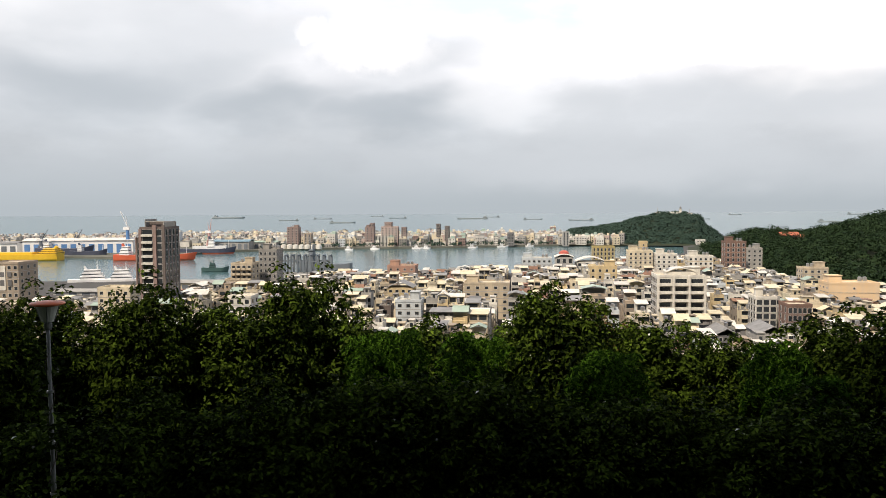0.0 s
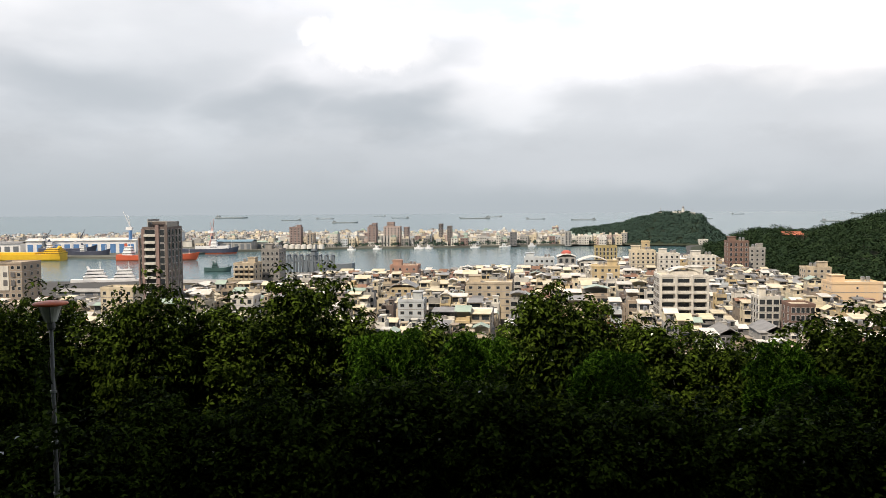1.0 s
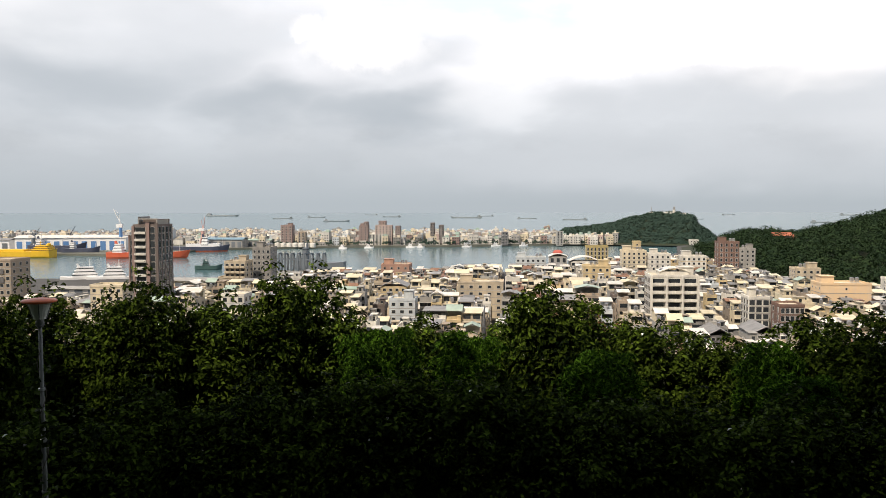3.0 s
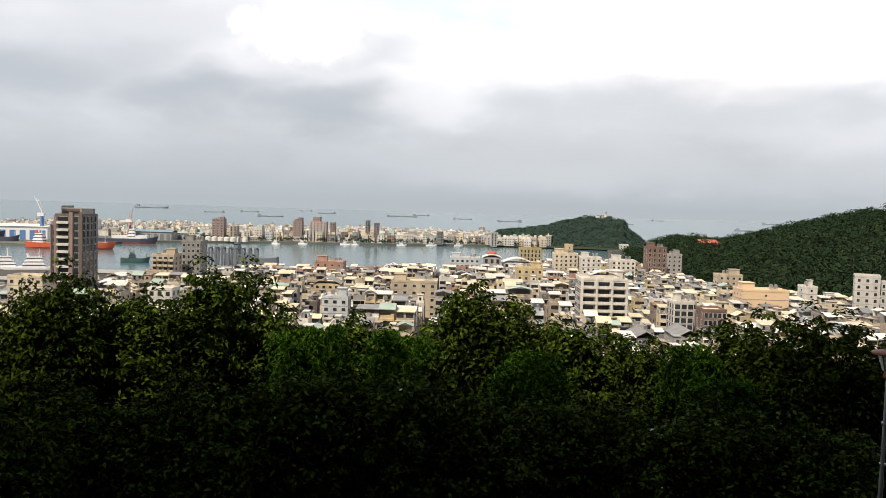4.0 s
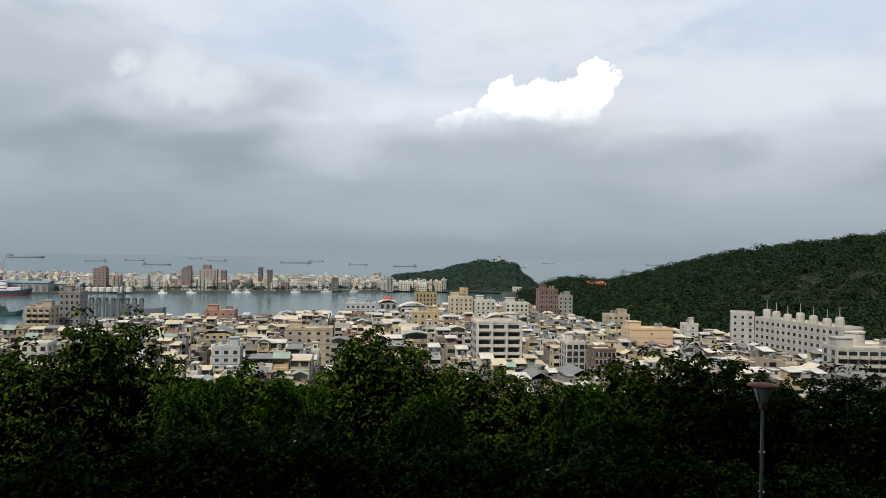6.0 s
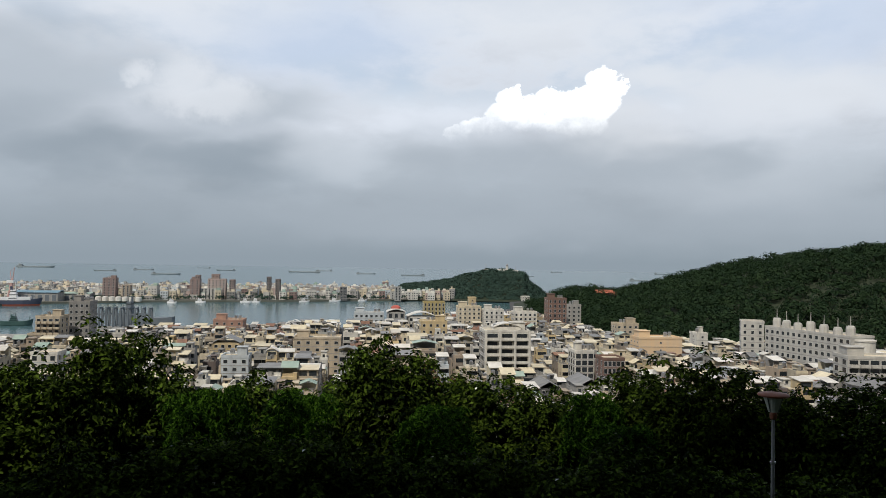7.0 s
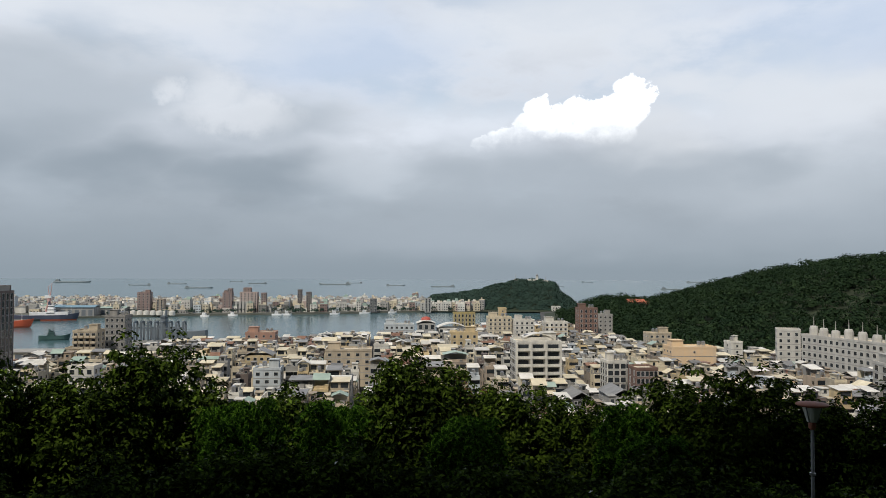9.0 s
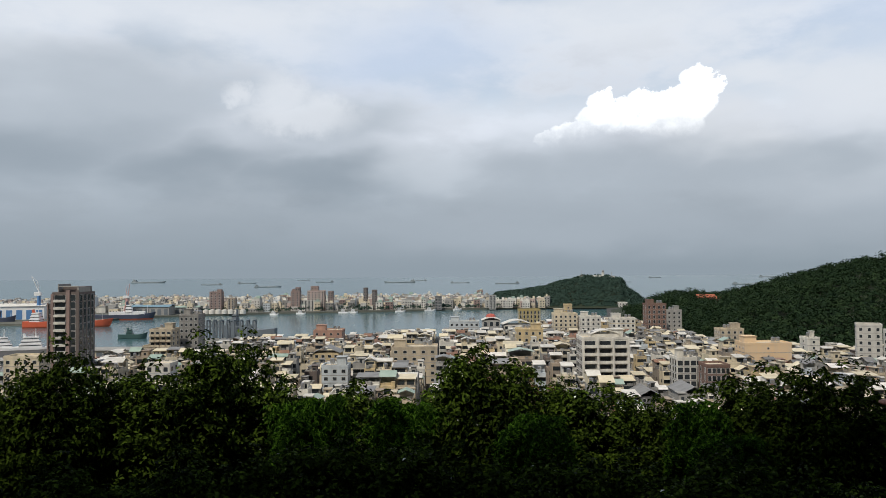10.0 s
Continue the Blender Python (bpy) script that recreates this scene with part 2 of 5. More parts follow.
WALLS = {
    "cream": wall_paint("cream_wall", (0.72, 0.63, 0.46), 0.4), "beige": wall_paint("beige_wall", (0.58, 0.49, 0.36), 0.4),
    "white": wall_paint("white_wall", (0.76, 0.74, 0.68), 0.42), "grey": wall_paint("grey_wall", (0.38, 0.375, 0.36)),
    "pink": wall_paint("salmon_tiled_wall", (0.46, 0.26, 0.19)), "tan": wall_paint("tan_tiled_wall", (0.42, 0.34, 0.26)),
    "yellow": wall_paint("yellow_wall", (0.64, 0.50, 0.27)), "orange": wall_paint("orange_wall", (0.74, 0.52, 0.29), 0.95, 0.2),
    "brown": wall_paint("brown_tiled_wall", (0.21, 0.125, 0.10)), "blue": wall_paint("pale_blue_wall", (0.55, 0.61, 0.66)),
    "taupe": wall_paint("taupe_tiled_wall", (0.17, 0.135, 0.125)), "dark": wall_paint("dark_grey_wall", (0.15, 0.15, 0.16)),
    "rose": wall_paint("rose_tiled_wall", (0.31, 0.215, 0.195)), "blush": wall_paint("blush_tiled_wall", (0.52, 0.40, 0.36)), "olive": wall_paint("mustard_wall", (0.42, 0.34, 0.13)),
    "green": wall_paint("pale_green_wall", (0.36, 0.41, 0.34)), "pale": wall_paint("pale_grey_wall", (0.56, 0.55, 0.52)), "stone": wall_paint("dark_concrete_wall", (0.27, 0.265, 0.255)),
}
BARK = material("grey_brown_bark", (0.05, 0.04, 0.03), (0.13, 0.11, 0.09), 0.9, 0, 1.5, 12.0, 0.5, 0.3)
# crown shade is put into the dark colour, sunlit sprigs into the light one
LEAF = leaf_material("glossy_leaf_lit_and_shaded", (0.0015, 0.006, 0.001), (0.096, 0.156, 0.018), (0.03, 0.06, 0.005), 0.5, 0.03, 1.75)
FROND = leaf_material("feathery_leaf", (0.004, 0.016, 0.002), (0.105, 0.24, 0.02), (0.05, 0.12, 0.01), 0.6, 0.03, 2.0)
DRY = leaf_material("drying_leaf", (0.07, 0.05, 0.015), (0.20, 0.10, 0.035), (0.2, 0.1, 0.03))
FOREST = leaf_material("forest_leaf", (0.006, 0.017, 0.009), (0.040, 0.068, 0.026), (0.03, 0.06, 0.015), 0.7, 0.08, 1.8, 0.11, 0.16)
# forest leaf again, paler and bluer: distance haze mixed into the colour
HAZED_FOREST = leaf_material("hazed_forest_leaf", (0.026, 0.050, 0.042), (0.052, 0.086, 0.066), (0.05, 0.10, 0.03), 0.7, 0.1, 1.5, 0.09, 0.16)
WHITE_SPECK = material("white_leaf_speck", (0.75, 0.75, 0.72), (0.85, 0.85, 0.82), 0.6, 0, 2, 9, 0)


# ---- mesh helpers ----
class Builder:
    """Gathers boxes, prisms and tubes into one mesh."""

    def __init__(self):
        self.v, self.f, self.m = [], [], []

    def add(self, verts, faces, m=0):
        k = len(self.v)
        self.v += [tuple(p) for p in verts]
        self.f += [tuple(i + k for i in f) for f in faces]
        self.m += [m] * len(faces)
        return self

    def box(self, x0, x1, y0, y1, z0, z1, m=0):
        return self.add([(x0, y0, z0), (x1, y0, z0), (x1, y1, z0), (x0, y1, z0), (x0, y0, z1), (x1, y0, z1), (x1, y1, z1), (x0, y1, z1)],
                        [(0, 3, 2, 1), (4, 5, 6, 7), (0, 1, 5, 4), (1, 2, 6, 5), (2, 3, 7, 6), (3, 0, 4, 7)], m)

    def gable(self, x0, x1, y0, y1, z0, z1, along_y=True, m=0, eave=0.12):
        if along_y:
            xm = (x0 + x1) / 2
            ring = [(x0, z0), (xm, z1), (x1, z0), (x1, z0 - eave), (xm, z1 - eave), (x0, z0 - eave)]
            verts = [(x, y, z) for y in (y0, y1) for x, z in ring]
        else:
            ym = (y0 + y1) / 2
            ring = [(y0, z0), (ym, z1), (y1, z0), (y1, z0 - eave), (ym, z1 - eave), (y0, z0 - eave)]
            verts = [(x, y, z) for x in (x0, x1) for y, z in ring]
        faces = [tuple((i, (i + 1) % 6, (i + 1) % 6 + 6, i + 6)) for i in range(6)]
        faces += [(0, 5, 4, 1), (1, 4, 3, 2), (6, 7, 10, 11), (7, 8, 9, 10)]
        return self.add(verts, faces, m)

    def vault(self, x0, x1, y0, y1, z0, rise, n=8, m=0, thick=0.3):
        verts = []
        for y in (y0, y1):
            for s in (0.0, -thick):
                for i in range(n + 1):
                    t = i / n
                    verts.append((x0 + (x1 - x0) * t, y, z0 + s + rise * math.sin(math.pi * t)))
        w = n + 1
        faces = []
        for i in range(n):
            faces += [(i, i + 1, 2 * w + i + 1, 2 * w + i), (w + i + 1, w + i, 3 * w + i, 3 * w + i + 1),
                      (i + 1, i, w + i, w + i + 1), (2 * w + i, 2 * w + i + 1, 3 * w + i + 1, 3 * w + i)]
        return self.add(verts, faces, m)

    def tube(self, p, q, r0, r1=None, n=8, m=0, cap=True):
        p, q, r1 = Vector(p), Vector(q), r0 if r1 is None else r1
        a = (q - p).normalized()
        s = a.orthogonal().normalized()
        t = a.cross(s)
        verts = []
        for c, r in ((p, r0), (q, r1)):
            verts += [c + (s * math.cos(2 * math.pi * i / n) + t * math.sin(2 * math.pi * i / n)) * r for i in range(n)]
        faces = [(i, (i + 1) % n, (i + 1) % n + n, i + n) for i in range(n)]
        if cap:
            faces += [tuple(reversed(range(n))), tuple(range(n, 2 * n))]
        return self.add(verts, faces, m)

    def rings(self, profile, n=20, m=0, cx=0.0, cy=0.0):
        """Turned shape from (radius, height) pairs."""
        verts = [(cx + r * math.cos(2 * math.pi * i / n), cy + r * math.sin(2 * math.pi * i / n), z) for r, z in profile for i in range(n)]
        faces = [(k * n + i, k * n + (i + 1) % n, (k + 1) * n + (i + 1) % n, (k + 1) * n + i) for k in range(len(profile) - 1) for i in range(n)]
        faces += [tuple(reversed(range(n))), tuple(range((len(profile) - 1) * n, len(profile) * n))]
        return self.add(verts, faces, m)

    def mesh(self, name, mats, smooth=False):
        me = bpy.data.meshes.new(name)
        me.from_pydata(self.v, [], self.f)
        for mt in mats:
            me.materials.append(mt)
        me.polygons.foreach_set("material_index", self.m)
        if smooth:
            me.polygons.foreach_set("use_smooth", [True] * len(self.f))
        me.update()
        return me


class Joined:
    """Stands in for a thing of the far crowd: its parts are gathered into one sheet."""
    sheet, mats = None, []

    def __init__(self, m):
        self.m = m

    def take(self, built, mats):
        if Joined.sheet is None:
            Joined.sheet = Builder()
        for mt in mats:
            if mt not in Joined.mats:
                Joined.mats.append(mt)
        k = len(Joined.sheet.v)
        Joined.sheet.v += [tuple(self.m @ Vector(p)) for p in built.v]
        Joined.sheet.f += [tuple(i + k for i in f) for f in built.f]
        Joined.sheet.m += [Joined.mats.index(mats[i]) for i in built.m]


def part(name, built, mats, parent, label="", at=None, smooth=False):
    """Links a Builder (or a ready mesh) as one mesh object under a thing."""
    if isinstance(parent, Joined):
        return parent.take(built, mats if isinstance(mats, (list, tuple)) else [mats])
    me = built.mesh(name, mats if isinstance(mats, (list, tuple)) else [mats], smooth) if isinstance(built, Builder) else built
    ob = new(name, me)
    ob.parent = parent
    if at is not None:
        ob.matrix_basis = at
    return tagged(ob, label)


def thing(name, m, label, category, group="", kind=""):
    ob = new(name)
    ob.empty_display_size = 0.5
    ob.matrix_basis = m
    return tagged(ob, label, category, group, kind)


def spot(az, d):
    return d * math.sin(radians(az)), d * math.cos(radians(az))


def smooth(a, b, x):
    t = min(1.0, max(0.0, (x - a) / (b - a)))
    return t * t * (3 - 2 * t)


GRID = 6.0       # the street grid runs this many degrees right of straight ahead
CG, SG = math.cos(radians(GRID)), math.sin(radians(GRID))


def to_world(u, v):
    return u * CG + v * SG, -u * SG + v * CG


def to_grid(x, y):
    return x * CG - y * SG, x * SG + y * CG


# ---- ground, water, far shore ----
CITY = 2.5


def shore(u):
    """How far the near land reaches along the grid."""
    pts = [(-1500, 505), (-420, 520), (-255, 536), (-63, 597), (66, 630), (92, 720), (172, 860), (200, 1010), (600, 1040), (2000, 1040)]
    for (u0, a), (u1, b) in zip(pts, pts[1:]):
        if u <= u1:
            return a + (b - a) * (u - u0) / (u1 - u0)
    return 1040


def interp(x, pts):
    if x <= pts[0][0]:
        return pts[0][1]
    for (a, p), (b, q) in zip(pts, pts[1:]):
        if x <= b:
            return p + (q - p) * (x - a) / (b - a)
    return pts[-1][1]


RIDGE = [(17.5, 0), (19.6, 5), (20.6, 14), (22, 19), (23.5, 19), (24.8, 17), (26.0, 21), (27.5, 27), (29.4, 35), (33.2, 48), (37.4, 58), (41.6, 65), (48, 78), (60, 95), (75, 100)]
FOOT = [(17, 700), (19, 690), (22, 590), (25, 480), (27, 462), (32, 468), (40, 500), (60, 520), (75, 520)]


def hill(x, y):
    """The wooded hill on the seaward side."""
    if y < 80:
        return 0.0
    az, d = math.degrees(math.atan2(x, y)), math.hypot(x, y)
    top = interp(az, RIDGE)
    if az > 75 or top <= 0:
        return 0.0
    foot = interp(az, FOOT)
    crest = 830 if az < 25 else 760
    rise = smooth(foot, crest, d) * 0.55 + 0.45 * min(1, max(0, (d - foot) / (crest - foot)))
    fall = 1 - 0.9 * smooth(crest + 60, crest + 330, d)
    return top * rise * fall


def ground_z(x, y):
    if y < 4:
        # unseen steep slope added behind the eye to keep sun off the front trees
        own = 54.4 + min(2.85 * max(0.0, -y - 8), 173.5 + 0.2 * max(0.0, -y - 70))
    elif y < 8:
        own = 54.4 - 4.2 * smooth(4, 8, y)
    else:
        own = 50.2 - 5.4 * smooth(13.5, 22, y) - max(0.0, y - 16) * 0.30
    return max(own, CITY) + hill(x, y)


def build_ground():
    us = [-1500, -1100, -800] + [-600 + 14 * i for i in range(100)] + [172, 190] + [900, 1100, 1400, 2000]
    us = sorted(set(us))
    vs = [-150, -120, -90, -80, -75, -70, -65, -60, -50, -44, -39, -34, -31, -28, -24, -20, -14, -10, -6, -2, 0, 2, 4, 5, 6, 7, 8, 9, 11, 13, 15, 17, 20, 24, 28, 34, 40, 50, 60, 75, 90, 110, 130, 150, 175, 200]
    fr = [i / 28 for i in range(1, 29)]
    b = Builder()
    rows = []
    for u in us:
        col = []
        for v in vs:
            col.append((u, v))
        s = shore(u)
        for f in fr:
            col.append((u, 200 + (s - 200) * f))
        rows.append(col)
    verts = []
    for col in rows:
        for u, v in col:
            x, y = to_world(u, v)
            verts.append((x, y, ground_z(x, y)))
        x, y = to_world(col[-1][0], col[-1][1] + 0.4)
        verts.append((x, y, -4.0))
    n = len(vs) + len(fr) + 1
    faces = [(i * n + j, (i + 1) * n + j, (i + 1) * n + j + 1, i * n + j + 1) for i in range(len(us) - 1) for j in range(n - 1)]
    b.add(verts, faces)
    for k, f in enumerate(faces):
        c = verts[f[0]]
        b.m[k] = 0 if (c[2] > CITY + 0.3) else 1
    ob = new("ground", b.mesh("ground", [SHADE_UNDERGROWTH, ASPHALT]))
    tagged(ob, "overgrown hillside running down to grey city streets and quay", "ground", kind="structure")
    w = Builder().box(-30000, 30000, -12000, 30000, -6, 0)
    tagged(new("water", w.mesh("water", [WATER])), "grey-blue harbour and open sea under a cloudy sky", "water", kind="structure")


FAR_SHORE = [(-1400, 800), (-560, 835), (-405, 850), (-330, 830), (-262, 945), (-130, 988), (12, 1000), (124, 1030), (186, 1038), (300, 1020), (402, 1090), (400, 1180),
             (250, 1300), (0, 1380), (-300, 1420), (-700, 1480), (-1700, 1500)]


def build_far_shore():
    b = Builder()
    n = len(FAR_SHORE)
    verts = [(x, y, -4) for x, y in FAR_SHORE] + [(x, y, 2.2) for x, y in FAR_SHORE]
    faces = [tuple(range(n, 2 * n)), ] + [(i, (i + 1) % n, (i + 1) % n + n, i + n) for i in range(n)]
    b.add(verts, faces)
    tagged(new("ground_far_shore", b.mesh("ground_far_shore", [TOWN_GROUND])), "low far shore of the harbour with a dark quay", "ground", kind="structure")


build_ground()
build_far_shore()


# ---- trees ----
def leaf_cards(centres, normals, length, width, rng, fold=0.25):
    """Folded diamond leaves, one island each, as arrays of vertices and faces."""
    n = len(centres)
    rnd = rng.normal(size=(n, 3))
    axis = np.cross(normals, rnd)
    axis /= np.linalg.norm(axis, axis=1, keepdims=True) + 1e-9
    side = np.cross(normals, axis)
    L = length * rng.uniform(0.7, 1.3, (n, 1))
    W = width * rng.uniform(0.7, 1.3, (n, 1))
    tip, tail = centres + axis * L / 2 - normals * L * 0.12, centres - axis * L / 2
    lift = normals * W * fold
    a, b = centres + side * W / 2 + lift, centres - side * W / 2 + lift
    verts = np.stack([tail, a, tip, b], 1).reshape(-1, 3)
    k = np.arange(n)[:, None] * 4
    faces = np.concatenate([k + np.array([[0, 1, 2]]), k + np.array([[0, 2, 3]])], 1).reshape(-1, 3)
    return verts, faces


def cards_mesh(name, sets, mats):
    me = bpy.data.meshes.new(name)
    verts = np.concatenate([s[0] for s in sets])
    faces, mi, k = [], [], 0
    for i, (v, f) in enumerate(sets):
        faces.append(f + k)
        mi.append(np.full(len(f), i))
        k += len(v)
    faces, mi = np.concatenate(faces), np.concatenate(mi)
    me.vertices.add(len(verts))
    me.vertices.foreach_set("co", verts.astype(np.float32).ravel())
    me.loops.add(faces.size)
    me.loops.foreach_set("vertex_index", faces.astype(np.int32).ravel())
    me.polygons.add(len(faces))
    me.polygons.foreach_set("loop_start", np.arange(0, faces.size, 3, dtype=np.int32))
    for mt in mats:
        me.materials.append(mt)
    me.polygons.foreach_set("material_index", mi.astype(np.int32))
    me.update(calc_edges=True)
    return me


def unit(rng, n):
    v = rng.normal(size=(n, 3))
    return v / np.linalg.norm(v, axis=1, keepdims=True)


def crown_points(rng, radius, half, clumps):
    """Clump centres over a lumpy, open crown whose top is at 0 and whose foot is at -2 * half."""
    d = unit(rng, clumps)
    lobes = unit(rng, 9)
    bulge = 0.76 + 0.30 * np.max(np.clip(d @ lobes.T, 0, 1) ** 4, axis=1)
    r = bulge * rng.uniform(0.30, 1.0, clumps) ** 0.5
    taper = np.where(d[:, 2] > 0, 1.0 + 0.15 * d[:, 2], 1.0)
    return np.stack([d[:, 0] * r * radius * taper, d[:, 1] * r * radius * taper, d[:, 2] * r * half - half], 1), d


def trunk_mesh(rng, height, crown_half, radius, name):
    b = Builder()
    pts = [Vector((0, 0, -height))]
    for i in range(1, 5):
        pts.append(Vector((rng.normal() * 0.25, rng.normal() * 0.25, -height + (height - crown_half * 1.1) * i / 4)))
    for i in range(4):
        b.tube(pts[i], pts[i + 1], 0.20 - 0.03 * i, 0.17 - 0.03 * i, 9)
    for k in range(9):
        a = rng.uniform(0, 2 * math.pi)
        s = pts[1 + k % 3]
        mid = s + Vector((math.cos(a) * radius * 0.4, math.sin(a) * radius * 0.35, 0.4 + rng.uniform(0, 0.5)))
        end = mid + Vector((math.cos(a) * radius * 0.4, math.sin(a) * radius * 0.25, 0.5 + rng.uniform(0, 0.6)))
        b.tube(s, mid, 0.08, 0.055, 6)
        b.tube(mid, end, 0.055, 0.02, 6)
    return b.mesh(name, [BARK], True)


def broadleaf(seed, radius, half, clumps, per, dry=0.0, speck_share=0.0, length=0.24, mats=None):
    rng = np.random.default_rng(seed)
    c, d = crown_points(rng, radius, half, clumps)
    # each clump is a rosette of drooping leaves round the end of a twig
    cup = unit(rng, clumps * per)
    cup[:, 2] = np.abs(cup[:, 2]) * 1.1 - 0.35
    size = np.repeat(rng.uniform(0.22, 0.60, clumps), per)[:, None]
    centres = np.repeat(c, per, 0) + cup * size * rng.uniform(0.55, 1.05, (clumps * per, 1))
    normals = cup * 0.55 + np.repeat(d, per, 0) * 0.25 + unit(rng, clumps * per) * 0.5 + np.array([0, 0, 0.6])
    normals /= np.linalg.norm(normals, axis=1, keepdims=True)
    pick = rng.random(clumps * per)
    dry_clump = np.repeat(rng.random(clumps) < dry, per)
    # a few cards picked at random are small and white
    speck = (pick < speck_share) & ~dry_clump
    sets, used = [], []
    for mask, mt, sc in ((~dry_clump & ~speck, LEAF, 1.0), (dry_clump, DRY, 1.0), (speck, WHITE_SPECK, 0.7)):
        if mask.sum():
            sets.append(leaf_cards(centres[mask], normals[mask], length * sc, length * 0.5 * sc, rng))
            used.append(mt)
    return cards_mesh("crown", sets, used)


def feathery(seed, radius, half, fronds):
    rng = np.random.default_rng(seed)
    c, d = crown_points(rng, radius, half, fronds)
    keep = d[:, 2] > -0.25
    c, d = c[keep], d[keep]
    cs, ns = [], []
    for p, q in zip(c, d):
        out = np.array([q[0], q[1], 0.15]) + rng.normal(size=3) * 0.35
        out /= np.linalg.norm(out)
        side = np.cross(out, (0, 0, 1.0))
        side /= np.linalg.norm(side) + 1e-9
        for twig in (-0.55, 0.0, 0.55):
            ax = out * 0.8 + side * twig
            t = np.linspace(0.1, 1.35, 10)[:, None]
            line = p + ax * t + np.array([0, 0, -0.34]) * t ** 2 + rng.normal(size=3) * 0.03
            for s in (-1, 1):
                cs.append(line + side * s * 0.09)
                ns.append(np.tile(np.array([side[0] * s * 0.4, side[1] * s * 0.4, 0.9]), (10, 1)) + rng.normal(size=(10, 3)) * 0.22)
    cs, ns = np.concatenate(cs), np.concatenate(ns)
    ns /= np.linalg.norm(ns, axis=1, keepdims=True)
    return cards_mesh("crown", [leaf_cards(cs, ns, 0.33, 0.085, rng, 0.1)], [FROND])


TREE_KINDS = {}


def tree(kind, x, y, top, width=1.0, tall=1.0, turn=0.0):
    """A tree whose crown tops out at the height top; its foot stands on the hillside."""
    if kind not in TREE_KINDS:
        half = {"broad_a": 4.6, "broad_b": 4.4, "broad_c": 4.8, "dry": 4.4, "feather": 1.9}[kind]
        label = {"dry": "broadleaf tree with patches of drying reddish-brown leaves on the slope",
                 "feather": "bright green tree with fine feathery fronds on the slope",
                 }.get(kind, "dark green broadleaf tree with glossy leaves on the slope")
        crown = {"broad_a": lambda: broadleaf(11, 2.0, half, 470, 30, 0, 0.001), "broad_b": lambda: broadleaf(12, 2.0, half, 460, 30, 0.0, 0.003),
                 "broad_c": lambda: broadleaf(13, 2.1, half, 480, 30, 0.01), "dry": lambda: broadleaf(14, 2.0, half, 460, 30, 0.2),
                 "feather": lambda: feathery(15, 1.5, half, 170)}[kind]()
        height = {"feather": 10.0}.get(kind, 12.0)
        root = thing("tree", pose(0, 0, 0), label, "tree", "trees below the lookout")
        part("trunk", trunk_mesh(np.random.default_rng(len(kind)), height, half, 1.6, "trunk"), None, root)
        part("crown", crown, None, root)
        TREE_KINDS[kind] = (root, height)
        first = True
    else:
        first = False
    root, height = TREE_KINDS[kind]
    foot = ground_z(x, y) - 0.1
    m = pose(x, y, top, 0, 0, turn) @ Matrix.Diagonal((width, width, max(0.75, (top - foot) / height), 1))
    if tall != 1.0:
        m = m @ Matrix.Diagonal((1, 1, tall, 1))
    if first:
        root.matrix_basis = m
        return root
    ob = copy_thing(root, Matrix.Identity(4))
    ob.matrix_basis = m
    return ob


rng_place = random.Random(5)
# the skyline of the tree tops: bearing and height angle
TOPS = [(-38, -5.8), (-31, -5.5), (-27.5, -5.9), (-24.3, -6.9), (-22.4, -5.6), (-21, -5.1), (-19.6, -6.1), (-18, -5.4), (-16.8, -6.2), (-15.4, -7.2), (-13.6, -7.4), (-12.5, -5.6), (-10.4, -4.9), (-8.6, -5.3),
        (-7.6, -7.0), (-5.6, -8.9), (-3.4, -8.7), (-1, -8.1), (0.6, -8.0), (2.3, -9.2), (4, -9.5), (5.2, -7.3), (7.2, -5.7), (8.9, -5.4), (11, -6.9), (13, -7.9), (15.4, -8.0), (18, -8.2), (20.7, -9.1),
        (23.2, -9.2), (25, -8.1), (27, -6.3), (28.3, -6.7), (29.5, -7.3), (31.6, -6.7), (33.9, -7.5), (37.4, -7.8), (40.2, -8.0), (42.7, -7.6), (48, -7.2)]
az = -37.0
while az < 48:
    d = 28.5 + rng_place.uniform(-1.8, 1.8)
    el = interp(az, TOPS)
    kind = rng_place.choice(["broad_a", "broad_b", "broad_c"])
    if 10.2 < az < 12.6:
        kind = "dry"
    if -5.6 < az < -3.0 or 1.9 < az < 4.0 or 22.0 < az < 24.0:
        kind, d = "feather", d - 2.5
    x, y = spot(az, d)
    tree(kind, x, y, EYE + d * math.tan(radians(el + 0.3)), rng_place.uniform(0.62, 0.85) * (0.7 if kind == "feather" else 1.0), 1.0, rng_place.uniform(0, 360))
    az += rng_place.uniform(1.5, 2.1)
# staggered rows before and behind that close the wall of leaves
for i in range(22):
    az = -36 + 3.9 * i + rng_place.uniform(-0.8, 0.8)
    d = 22.0 + rng_place.uniform(-0.8, 0.8)
    x, y = spot(az, d)
    tree(rng_place.choice(["broad_a", "broad_b", "broad_c"]), x, y, EYE + d * math.tan(radians(-11.6 - rng_place.uniform(0, 2.6))), 0.8, 1.0, rng_place.uniform(0, 360))
for i in range(19):
    az = -36 + 4.5 * i + rng_place.uniform(-0.8, 0.8)
    d = 34 + rng_place.uniform(-1.0, 2.5)
    x, y = spot(az, d)
    tree(rng_place.choice(["broad_a", "broad_b", "broad_c"]), x, y, EYE + d * math.tan(radians(-9.5 - rng_place.uniform(0, 0.9))), 1.1, 1.0, rng_place.uniform(0, 360))
